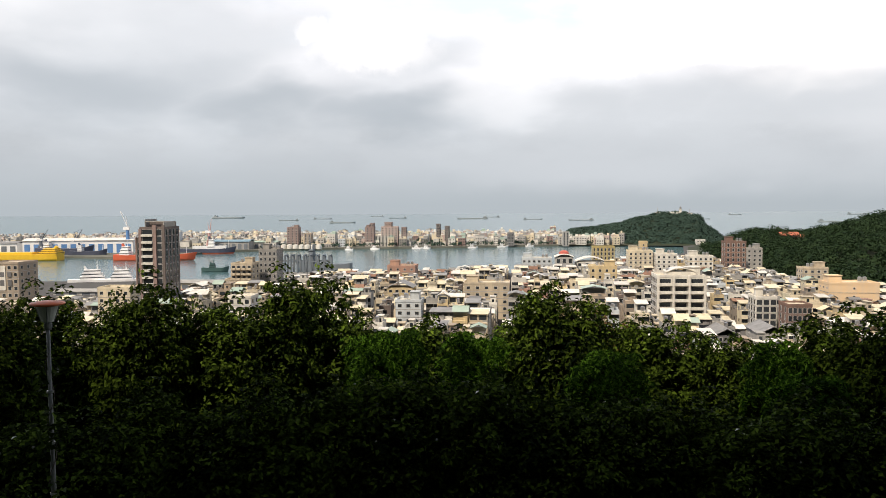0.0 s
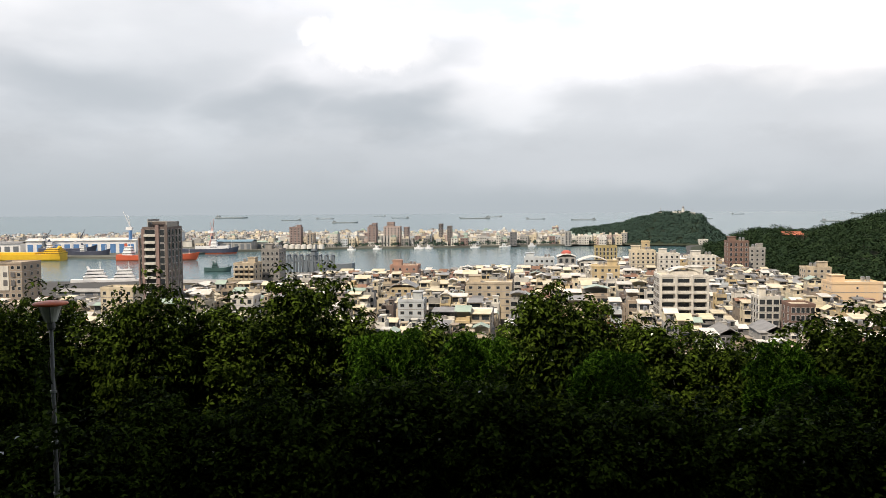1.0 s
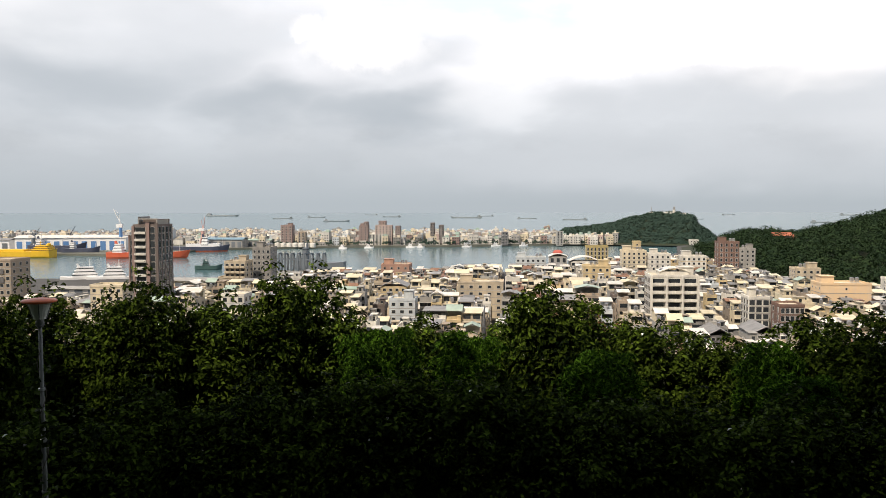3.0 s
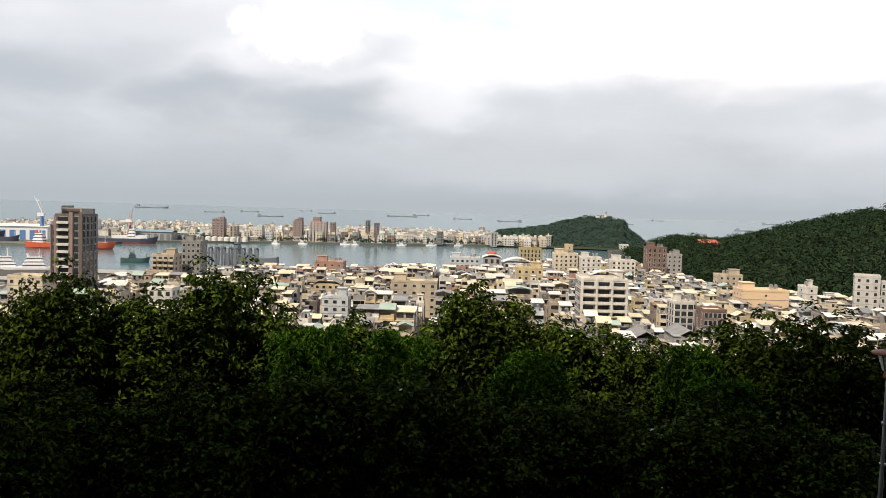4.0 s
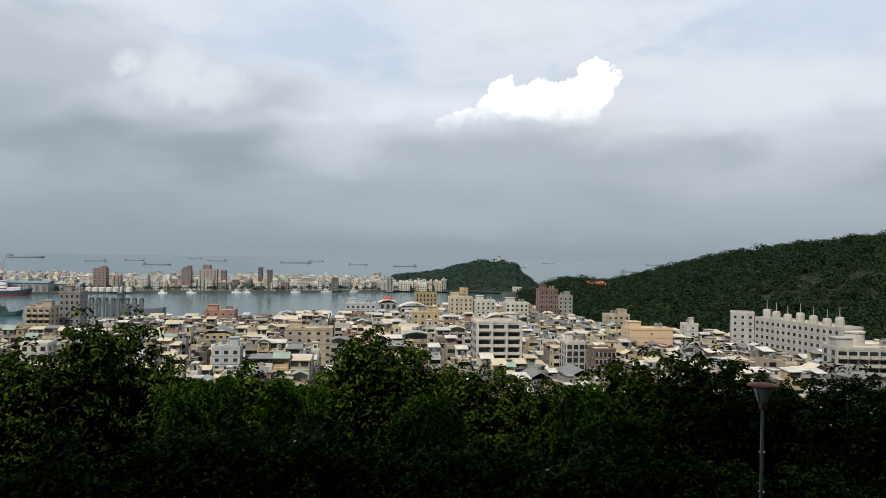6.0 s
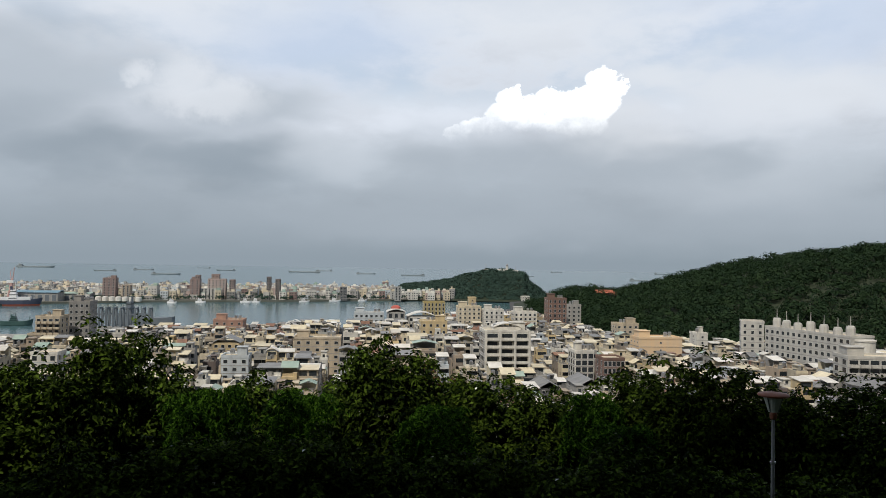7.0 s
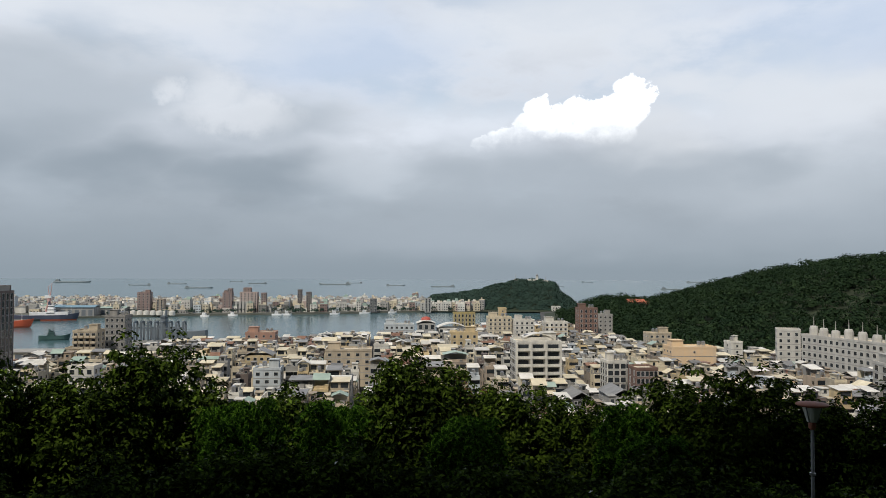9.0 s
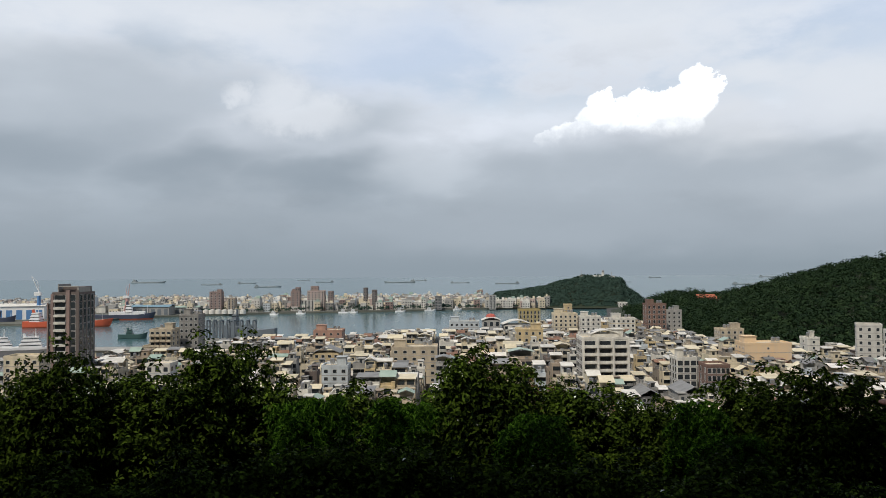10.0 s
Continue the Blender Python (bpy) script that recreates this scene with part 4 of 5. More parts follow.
def filler(u, v, w, deep, floors, rng, near):
    """A row house of the old town."""
    x, y = to_world(u, v)
    wall = WALLS[rng.choice(["cream", "cream", "beige", "beige", "white", "white", "white", "grey", "tan", "cream", "cream", "beige", "blue", "white", "tan", "grey", "stone", "pink", "cream", "yellow", "taupe"])]
    style = rng.random()
    kind = "flat" if style < 0.56 else ("shed" if style < 0.82 else "gable")
    roofs = {"flat": [(ROOF_PALE, "pale flat roof"), (ROOF_TAN, "tan flat roof"), (ROOF_GREY, "grey flat roof")],
             "shed": [(METAL_WHITE, "white sheet metal lean-to"), (METAL_CREAM, "cream sheet metal lean-to"), (METAL_GREY, "grey sheet metal lean-to"), (METAL_CREAM, "cream sheet metal lean-to"), (METAL_WHITE, "white sheet metal lean-to")],
             "gable": [(METAL_WHITE, "white sheet metal gable"), (METAL_CREAM, "cream sheet metal gable"), (METAL_GREEN, "green sheet metal gable"), (METAL_CREAM, "cream sheet metal gable"), (METAL_WHITE, "white sheet metal gable"), (METAL_RUST, "rusty sheet metal gable"), (METAL_GREY, "grey sheet metal gable")]}[kind]
    rm, rtext = rng.choice(roofs)
    tint = wall.name.replace("_wall", "").replace("_", " ")
    m = pose(x, y, CITY, 0, 0, -GRID + rng.uniform(-1.5, 1.5))
    root = thing("row_house", m, f"{tint} row house with a {rtext}", "house", "old town houses") if near else Joined(m)
    fh = 3.1
    h = floors * fh + rng.uniform(-0.9, 0.9)
    hw, hd = w / 2, deep / 2
    b = Builder().box(-hw, hw, -hd, hd, -0.5, h)
    n = max(1, int(w // 2.7))
    m = max(1, int(deep // 4))
    side = 1 if u < 0 else -1
    style_band = rng.random()
    for k in range(max(0, floors - (2 if near else 4)), floors):
        z = k * fh + 0.95
        high = near and k >= floors - 2
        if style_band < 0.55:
            # open balcony: flat dark sheet painted as the recess's shade, behind a solid front
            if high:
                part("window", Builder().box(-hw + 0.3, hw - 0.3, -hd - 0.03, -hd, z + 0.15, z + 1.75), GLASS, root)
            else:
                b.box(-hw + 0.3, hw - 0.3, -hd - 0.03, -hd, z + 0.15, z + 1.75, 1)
            rail = Builder().box(-hw + 0.1, hw - 0.1, -hd - 1.1, -hd - 0.95, z - 1.05, z + 0.1, 0).box(-hw + 0.1, hw - 0.1, -hd - 0.95, -hd, z - 1.05, z - 0.9, 1)
            part("balcony", rail, [wall, CONCRETE], root)
            for i in range(1, n):
                cx = i / n * w - hw
                part("balcony_post", Builder().box(cx - 0.14, cx + 0.14, -hd - 0.10, -hd - 0.03, z + 0.1, z + 1.8), wall, root)
        else:
            full = rng.random() < 0.5
            for i in range(n):
                cx = (i + 0.5) / n * w - hw
                ww = rng.uniform(0.6, 0.95) if not full else w / n * 0.46
                if high:
                    part("window", Builder().box(cx - ww, cx + ww, -hd - 0.04, -hd, z, z + 1.4), GLASS, root)
                else:
                    b.box(cx - ww, cx + ww, -hd - 0.04, -hd, z, z + 1.4, 1)
                if rng.random() < 0.6:
                    part("awning", Builder().box(cx - ww - 0.15, cx + ww + 0.15, -hd - rng.uniform(0.35, 1.0), -hd, z + 1.45, z + 1.57), CONCRETE, root)
                if rng.random() < 0.3:
                    part("air_conditioner", Builder().box(cx + ww + 0.1, cx + ww + 0.8, -hd - 0.45, -hd, z - 0.3, z + 0.3), CONCRETE, root)
        for j in range(m):
            cy = (j + 0.5) / m * deep - hd
            if rng.random() < 0.6:
                x0, x1 = (hw, hw + 0.04) if side > 0 else (-hw - 0.04, -hw)
                if high:
                    part("window", Builder().box(x0, x1, cy - 0.6, cy + 0.6, z, z + 1.2), GLASS, root)
                else:
                    b.box(x0, x1, cy - 0.6, cy + 0.6, z, z + 1.2, 1)
    # low boxes and pipes that stand about on the roof
    for i in range(rng.randrange(1, 4) if near else rng.randrange(3, 9)):
        cx, cy = rng.uniform(-0.42, 0.42) * w, rng.uniform(-0.45, 0.1) * deep
        q, top, mt = rng.uniform(0.3, 0.8), h + rng.uniform(0.5, 1.5), rng.choice((wall, CONCRETE, METAL_GREY))
        part("roof_box", Builder().box(cx - q, cx + q, cy - q * 0.7, cy + q * 0.7, h, top).box(cx - q - 0.06, cx + q + 0.06, cy - q * 0.7 - 0.06, cy + q * 0.7 + 0.06, top, top + 0.08), mt, root)
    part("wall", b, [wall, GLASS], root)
    if kind == "flat":
        p = Builder()
        p.box(-hw - 0.06, hw + 0.06, -hd - 0.06, -hd + 0.2, h, h + 1.0).box(-hw - 0.06, hw + 0.06, hd - 0.2, hd + 0.06, h, h + 1.0)
        p.box(-hw - 0.06, -hw + 0.2, -hd + 0.2, hd - 0.2, h, h + 1.0).box(hw - 0.2, hw + 0.06, -hd + 0.2, hd - 0.2, h, h + 1.0)
        part("parapet", p, wall, root)
        part("roof", Builder().box(-hw + 0.21, hw - 0.21, -hd + 0.21, hd - 0.21, h + 0.01, h + 0.2), rm, root)
        sw, sd = w * rng.uniform(0.3, 0.55), rng.uniform(3, 5)
        ox, oy = rng.uniform(-0.4, 0.4) * (w - sw), rng.uniform(-0.3, 0.4) * (deep - sd)
        sh = rng.uniform(2.2, 3.2)
        s = Builder().box(ox - sw / 2, ox + sw / 2, oy - sd / 2, oy + sd / 2, h + 0.2, h + sh).box(ox - sw / 2 - 0.3, ox + sw / 2 + 0.3, oy - sd / 2 - 0.3, oy + sd / 2 + 0.3, h + sh, h + sh + 0.18)
        s.box(ox - 0.5, ox + 0.5, oy - sd / 2 - 0.04, oy - sd / 2, h + 0.3, h + 2.1, 1)
        part("stair_house", s, [wall, GLASS], root)
        if rng.random() < 0.7:
            plain_tank(root, -ox, min(hd - 1.2, max(-hd + 1.2, oy + rng.choice((-1, 1)) * (sd / 2 + 1.4))), h + 0.2, rng.uniform(0.6, 0.9), rng.uniform(1.2, 1.8))
    else:
        rise = rng.uniform(0.8, 1.7)
        posts = Builder()
        up = rng.uniform(2.0, 2.8)
        back = rng.uniform(0.45, 1.0)
        y0 = hd - deep * back
        if rng.random() < 0.55:
            # open canopy: posts, a low front wall and a closed back room
            posts.box(-hw + 0.05, hw - 0.05, hd - deep * back * 0.35, hd - 0.05, h, h + up)
            part("canopy_rail", Builder().box(-hw + 0.05, hw - 0.05, y0, y0 + 0.15, h, h + 0.9), wall, root)
            for px in (-hw + 0.05, hw - 0.2):
                part("canopy_post", Builder().box(px, px + 0.15, y0 + 0.16, y0 + 0.3, h, h + up + 0.1), CONCRETE, root)
        else:
            posts.box(-hw + 0.05, hw - 0.05, y0, hd - 0.05, h, h + up)
            for i in range(n):
                cx = (i + 0.5) / n * w - hw
                posts.box(cx - w / n * 0.38, cx + w / n * 0.38, y0 - 0.04, y0, h + 0.7, h + up - 0.25, 1)
        part("rooftop_room", posts, [rng.choice((wall, METAL_WHITE, METAL_CREAM, METAL_GREY)), GLASS], root)
        r = Builder()
        if kind == "gable":
            r.gable(-hw - 0.35, hw + 0.35, y0 - 0.5, hd + 0.4, h + up + 0.12, h + up + 0.12 + rise, rng.random() < 0.5)
        else:
            e = 0.12
            a, c = h + up + 0.12, h + up + 0.12 + rise * 0.6
            r.add([(-hw - 0.3, y0 - 0.6, a), (hw + 0.3, y0 - 0.6, a), (hw + 0.3, hd + 0.3, c), (-hw - 0.3, hd + 0.3, c),
                   (-hw - 0.3, y0 - 0.6, a + e), (hw + 0.3, y0 - 0.6, a + e), (hw + 0.3, hd + 0.3, c + e), (-hw - 0.3, hd + 0.3, c + e)],
                  [(0, 3, 2, 1), (4, 5, 6, 7), (0, 1, 5, 4), (1, 2, 6, 5), (2, 3, 7, 6), (3, 0, 4, 7)])
        part("roof", r, rm, root)
        if back < 0.8 and rng.random() < 0.6:
            plain_tank(root, rng.uniform(-0.3, 0.3) * w, -hd + deep * (1 - back) / 2, h, 0.7, 1.4)


def old_town():
    rng = random.Random(21)
    plots = []
    for col in range(-11, 13):
        u0, u1 = -9.2 + 45 * col + 2.7, -9.2 + 45 * (col + 1) - 2.7
        v = 205.0
        row = 0
        while v < 800:
            deep = rng.uniform(6.0, 10.0)
            u = u0
            while u < u1 - 3:
                w = min(rng.choice((3.6, 4.0, 4.2, 4.5, 4.5, 5.0, 6.0, 7.5)), u1 - u)
                if u1 - u - w < 3:
                    w = u1 - u
                cu, cv = u + w / 2, v + deep / 2
                x, y = to_world(cu, cv)
                az, d = math.degrees(math.atan2(x, y)), math.hypot(x, y)
                ok = -33 < az < 47 and 215 < d < 760 and cv + deep / 2 < shore(cu) - 12 and hill(x, y) < 0.8
                for fx, fy, fw, fdp, _ in FOOTPRINTS:
                    fu, fv = to_grid(fx, fy)
                    if abs(cu - fu) < fw + w / 2 + 1.2 and abs(cv - fv) < fdp + deep / 2 + 1.2:
                        ok = False
                ok = ok and rng.random() > 0.09
                if ok:
                    floors = rng.choice((2, 3, 3, 4, 4, 4, 5, 5)) if d < 560 else rng.choice((4, 5, 5, 6, 7))
                    # keep the sight lines to the landmark blocks open
                    for fx, fy, fw, fdp, fd in FOOTPRINTS:
                        if fd - 50 < d < fd and abs(math.degrees(math.atan2(fx, fy)) - az) < 2.2:
                            floors = min(floors, 3)
                    # roofs step down towards the water so that the harbour stays in sight
                    line = interp(az, [(-30, -6.0), (-21, -6.2), (-18, -5.6), (-13, -5.2), (-9, -4.9), (0, -4.75), (5, -4.5), (11, -4.3), (13, -3.75), (19, -3.75), (21, -4.4), (26, -5.2), (45, -5.3)])
                    room = EYE + d * math.tan(radians(line)) - CITY
                    floors = min(floors, int((room - 2.6) / 3.1))
                    if floors < 1:
                        u += w
                        continue
                    plots.append((d, cu, cv, w - 0.15, deep - 0.3, floors))
                u += w
            row += 1
            v += deep + (4.5 if row % 2 == 0 else 0.9)
    plots.sort()
    for i, (d, cu, cv, w, deep, floors) in enumerate(plots):
        filler(cu, cv, w, deep, floors, rng, i < 290)
    tagged(new("old_town_houses", Joined.sheet.mesh("old_town_houses", Joined.mats)), "crowd of cream, white and beige row houses reaching to the harbour", "houses", kind="stuff")


old_town()


# trees that stand among the houses
for kind, az, d, top, width in (("broad_a", -1.2, 296, 14.5, 2.0), ("broad_c", -0.4, 301, 13.0, 1.8), ("broad_b", 5.6, 330, 14.5, 1.9), ("broad_a", 5.9, 352, 14.0, 1.8), ("broad_c", 6.1, 372, 13.5, 1.8), ("broad_b", 6.5, 338, 13.0, 2.0),
                                ("broad_a", -22.4, 470, 12.5, 1.9), ("broad_b", -21.6, 475, 11.0, 1.7), ("broad_c", 25.9, 290, 15.0, 2.0), ("broad_a", 33.5, 318, 14.0, 2.0), ("broad_c", 36.3, 296, 15.0, 2.2), ("broad_b", 26.6, 398, 15.0, 2.0)):
    x, y = spot(az, d)
    tree(kind, x, y, top, width, 1.0, az * 40)


# ---- far shore town ----
def far_block(x, y, w, deep, h, wall, rng, base=2.2):
    root = thing("far_house", pose(x, y, base, 0, 0, rng.uniform(-25, 5)), f"small {wall.name.replace('_wall', '').replace('_', ' ')} building on the far shore", "building", "far shore houses")
    hw, hd = w / 2, deep / 2
    b = Builder().box(-hw, hw, -hd, hd, -0.5, h)
    floors = max(1, int(h // 3.2))
    n = max(2, int(w // 3))
    for k in range(floors):
        for i in range(n):
            cx = (i + 0.5) / n * w - hw
            b.box(cx - 0.75, cx + 0.75, -hd - 0.06, -hd, k * 3.2 + 1, k * 3.2 + 2.4, 1)
    part("wall", b, [wall, GLASS], root)
    r = Builder().box(-hw - 0.2, hw + 0.2, -hd - 0.2, hd + 0.2, h, h + 0.5)
    sw = w * rng.uniform(0.25, 0.5)
    ox = rng.uniform(-0.25, 0.25) * w
    r.box(ox - sw / 2, ox + sw / 2, -1.5, 2, h + 0.4, h + rng.uniform(2.2, 3.6))
    part("roof", r, rng.choice((ROOF_PALE, ROOF_PALE, ROOF_GREY, METAL_WHITE, METAL_GREEN)), root)


def far_crowd():
    """Low roofs beyond the port, too far off to be told apart."""
    rng = random.Random(18)
    b = Builder()
    mats = [WALLS[k] for k in ("white", "cream", "pale", "grey", "blush", "stone", "blue")] + [METAL_WHITE, ROOF_GREY, METAL_WHITE]
    for i in range(1500):
        az, d = (rng.uniform(-33, -12), rng.uniform(1090, 1400)) if i % 3 else (rng.uniform(-12, 9), rng.uniform(1130, 1300))
        x, y = spot(az, d)
        w, q, h = rng.uniform(2.5, 7), rng.uniform(3, 5), rng.uniform(4, 11)
        b.box(x - w, x + w, y - q, y + q, 1.8, 2.2 + h, rng.randrange(7))
        b.box(x - w - 0.3, x + w + 0.3, y - q - 0.3, y + q + 0.3, 2.2 + h, 2.7 + h, 7 + rng.randrange(3))
        b.box(x - w * 0.4, x + w * 0.3, y - q * 0.5, y + q * 0.5, 2.7 + h, 5.0 + h, rng.randrange(7))
    tagged(new("far_town_roofs", b.mesh("far_town_roofs", mats)), "crowd of low pale buildings beyond the port", "buildings", kind="stuff")


far_crowd()


def far_town():
    rng = random.Random(8)
    made = 0
    while made < 295:
        az = rng.uniform(-31, 14)
        front = interp(az, [(-31, 990), (-24, 1010), (-17, 1000), (-15.6, 985), (-7.6, 1005), (0.7, 1008), (7, 1045), (14, 1060)])
        d = front + 12 + 300 * rng.random() ** 1.6
        if az > 8.5 and d > 1085 or az < -17.5 and d < 1080 or -18.5 < az < -13 and d < 1020:
            continue
        x, y = spot(az, d)
        h = rng.choice((5, 6, 7, 9, 10, 12)) + rng.uniform(-1, 1)
        if rng.random() < 0.09:
            h += rng.uniform(3, 8)
        far_block(x, y, rng.uniform(5, 13), rng.uniform(7, 12), h, WALLS[rng.choice(["white", "white", "white", "cream", "pale", "grey", "blush", "rose", "pale", "blue", "stone"])], rng)
        made += 1


far_town()
rng_foot = random.Random(31)
for i in range(26):
    az, d = rng_foot.uniform(8.6, 12.6), rng_foot.uniform(1048, 1078)
    far_block(*spot(az, d), rng_foot.uniform(5, 10), 8, rng_foot.uniform(6, 13), WALLS[rng_foot.choice(["white", "pale", "white", "blush", "cream"])], rng_foot)
for az, wide, top, wall in ((-5.41, 11.5, 27.5, "rose"), (-5.25, 5, 32.5, "rose"), (-3.94, 22, 28, "blush"), (-4.05, 9, 33.5, "rose"), (-4.3, 26, 16, "pale"), (-0.35, 5, 31, "taupe"), (0.30, 6, 28, "taupe"), (-10.96, 15, 28.5, "rose"), (-2.9, 6, 27, "rose"), (5.0, 9, 19, "dark"), (-9.9, 9, 20, "tan"), (9.0, 8, 20, "grey")):
    block("far_tower", f"{WALLS[wall].name.replace('_wall', '').replace('_', ' ')} apartment tower on the far shore", az, 1022 + (wide == 9 and top > 30) * 6, wide, 12, top, wall, 8, (max(2, int(wide // 4)), 1.6, 1.6), 1, 1, base=2.2, shed=wide > 10 and wide < 20, exact=True)


# ---- port and ships ----
PAINT = {
    "yellow": material("yellow_ship_paint", (0.55, 0.33, 0.015), (0.76, 0.48, 0.03), 0.5, 0, 0.1, 1.0, 0.02, 0.2),
    "red": material("red_ship_paint", (0.42, 0.07, 0.03), (0.62, 0.13, 0.06), 0.5, 0, 0.1, 1.0, 0.02, 0.2),
    "white": material("white_ship_paint", (0.62, 0.63, 0.64), (0.84, 0.84, 0.84), 0.45, 0, 0.1, 1.0, 0.02, 0.2),
    "blue": material("blue_crane_paint", (0.06, 0.16, 0.36), (0.12, 0.26, 0.5), 0.5, 0, 0.1, 1.0, 0.02, 0.2),
    "navy": material("navy_hull_paint", (0.03, 0.04, 0.07), (0.07, 0.08, 0.12), 0.5, 0, 0.1, 1.0, 0.02, 0.2),
    "grey": material("grey_hull_paint", (0.08, 0.095, 0.115), (0.17, 0.195, 0.22), 0.5, 0, 0.1, 1.0, 0.02, 0.2),
    "green": material("dark_green_hull_paint", (0.03, 0.07, 0.07), (0.06, 0.12, 0.11), 0.5, 0, 0.1, 1.0, 0.02, 0.2),
    "pink": material("faded_pink_crane_paint", (0.45, 0.26, 0.24), (0.60, 0.38, 0.34), 0.5, 0, 0.1, 1.0, 0.02, 0.2),
    # hull colour lightened to stand for haze over the sea
    "haze": material("hazed_hull_paint", (0.20, 0.235, 0.25), (0.29, 0.325, 0.345), 0.6, 0, 0.1, 1.0, 0.02, 0.2),
}


def hull_mesh(length, beam, depth, name, mat, low=None):
    """A ship's hull: pointed and raised bow at +x, round stern, waterline at 0."""
    b = Builder()
    n = 12
    ring = []
    for i in range(n + 1):
        t = i / n
        x = (t - 0.5) * length
        half = beam / 2 * (1 - max(0, (t - 0.72) / 0.28) ** 2.0) * (0.75 + 0.25 * min(1, t / 0.12))
        sheer = depth * (1 + 0.45 * max(0, (t - 0.75) / 0.25) ** 1.5 + 0.12 * max(0, (0.15 - t) / 0.15))
        rake = length * 0.035 * max(0, (t - 0.8) / 0.2)
        ring.append([(x - rake, -half * 0.82, -1.5), (x, -half, depth * 0.25), (x + rake, -half, sheer), (x + rake, half, sheer), (x, half, depth * 0.25), (x - rake, half * 0.82, -1.5)])
    verts = [p for r in ring for p in r]
    for i in range(n):
        for j in range(6):
            k = (j + 1) % 6
            b.add([], [])
            b.f.append((i * 6 + j, (i + 1) * 6 + j, (i + 1) * 6 + k, i * 6 + k))
            b.m.append(1 if low and j in (0, 4) else 0)
    b.v = verts
    b.f += [tuple(range(5, -1, -1)), tuple(n * 6 + j for j in range(6))]
    b.m += [0, 0]
    return b.mesh(name, [mat] + ([low] if low else []))


def ship(name, label, az, d, heading, length, beam, depth, hull, house, house_at=-0.35, tall=9.0, cranes=0, cargo=None, mast=True, low=None, house_share=0.12):
    x, y = spot(az, d)
    root = thing(name, pose(x, y, 0, 0, 0, heading), label, "ship")
    part("hull", hull_mesh(length, beam, depth, "hull", PAINT[hull], PAINT[low] if low else None), None, root)
    hx = house_at * length
    hl = max(5.0, length * house_share)
    z = depth
    for k in range(3):
        s = 1 - 0.16 * k
        house_part = part("deckhouse", Builder().box(hx - hl / 2 * s, hx + hl / 2 * s, -beam * 0.42 * s, beam * 0.42 * s, z - 0.2, z + tall / 3), PAINT[house], root)
        part("bridge_windows", Builder().box(hx - hl / 2 * s - 0.05, hx + hl / 2 * s + 0.05, -beam * 0.42 * s - 0.05, beam * 0.42 * s + 0.05, z + tall * 0.16, z + tall * 0.23), GLASS, house_part)
        z += tall / 3
    part("funnel", Builder().tube((hx - hl * 0.25, 0, z - 0.3), (hx - hl * 0.32, 0, z + tall * 0.35), beam * 0.12, beam * 0.09, 10), PAINT[hull], root)
    if mast:
        part("mast", Builder().tube((hx + hl * 0.2, 0, z - 0.2), (hx + hl * 0.2, 0, z + tall * 0.8), 0.35, 0.15, 6).box(hx + hl * 0.2 - 0.15, hx + hl * 0.2 + 0.15, -beam * 0.2, beam * 0.2, z + tall * 0.45, z + tall * 0.48), PAINT[house], root)
        part("mast", Builder().tube((length * 0.40, 0, depth), (length * 0.40, 0, depth + tall * 0.9), 0.3, 0.15, 6), PAINT[house], root)
    for k in range(cranes):
        cx = length * (-0.12 + 0.42 * (k + 0.5) / cranes)
        part("deck_crane", Builder().tube((cx, 0, depth - 0.2), (cx, 0, depth + tall * 0.8), 0.9, 0.7, 8).tube((cx, 0, depth + tall * 0.75), (cx + length * 0.12, 0, depth + tall * 1.25), 0.5, 0.3, 6), PAINT[house], root)
    if cargo:
        part("deck_cargo", Builder().box(-length * 0.22, length * 0.36, -beam * 0.4, beam * 0.4, depth - 0.2, depth + tall * 0.3), PAINT[cargo], root)
    return root


ship("cargo_ship", "bright yellow heavy cargo ship moored at the port", -28.8, 935, 177, 95, 20, 7.0, "yellow", "yellow", -0.40, 6, 0, "yellow", house_share=0.2)
ship("cargo_ship", "dark hulled cargo ship with rust red waterline", -26.0, 985, 8, 60, 14, 9, "navy", "white", -0.3, 8, 1, low="red")
ship("cargo_ship", "navy blue supply ship with a white deckhouse", -24.6, 962, 5, 40, 10, 6.5, "navy", "white", -0.2, 7, 0)
ship("tanker", "red hulled coastal tanker with a pale deckhouse", -20.4, 862, 2, 82, 14, 6.0, "red", "white", -0.36, 9, 1)
ship("ferry", "white ship with a red waterline beside the quay", -17.0, 958, 6, 66, 12, 6.0, "navy", "white", 0.1, 11, 1, "white", low="red")
ship("patrol_ship", "white patrol ship with a tall mast at the quay", -24.2, 612, 20, 36, 8, 4.2, "white", "white", -0.05, 7.0, 0, house_share=0.45)
ship("patrol_ship", "white patrol ship with grey deck gear at the quay", -22.6, 606, 16, 36, 8, 4.0, "white", "white", 0.02, 7.0, 0, house_share=0.40)
ship("tugboat", "small dark green workboat on the harbour", -16.4, 690, 6, 22, 7, 3.6, "green", "green", -0.1, 4.0, 0)
ship("grey_vessel", "dark grey vessel moored by a steel pier frame", -8.6, 655, 168, 44, 10, 7.5, "grey", "grey", 0.28, 12, 0)
for az, d, length in ((-5.0, 985, 12), (-1.9, 990, 14), (-1.2, 990, 10), (2.2, 1000, 13), (6.4, 1030, 12), (-6.9, 975, 11), (4.4, 1018, 15)):
    ship("fishing_boat", "small white fishing boat off the far shore", az, d, az * 3, length, 3.6, 1.8, "white", "white", -0.1, 3.2, 0, mast=False)
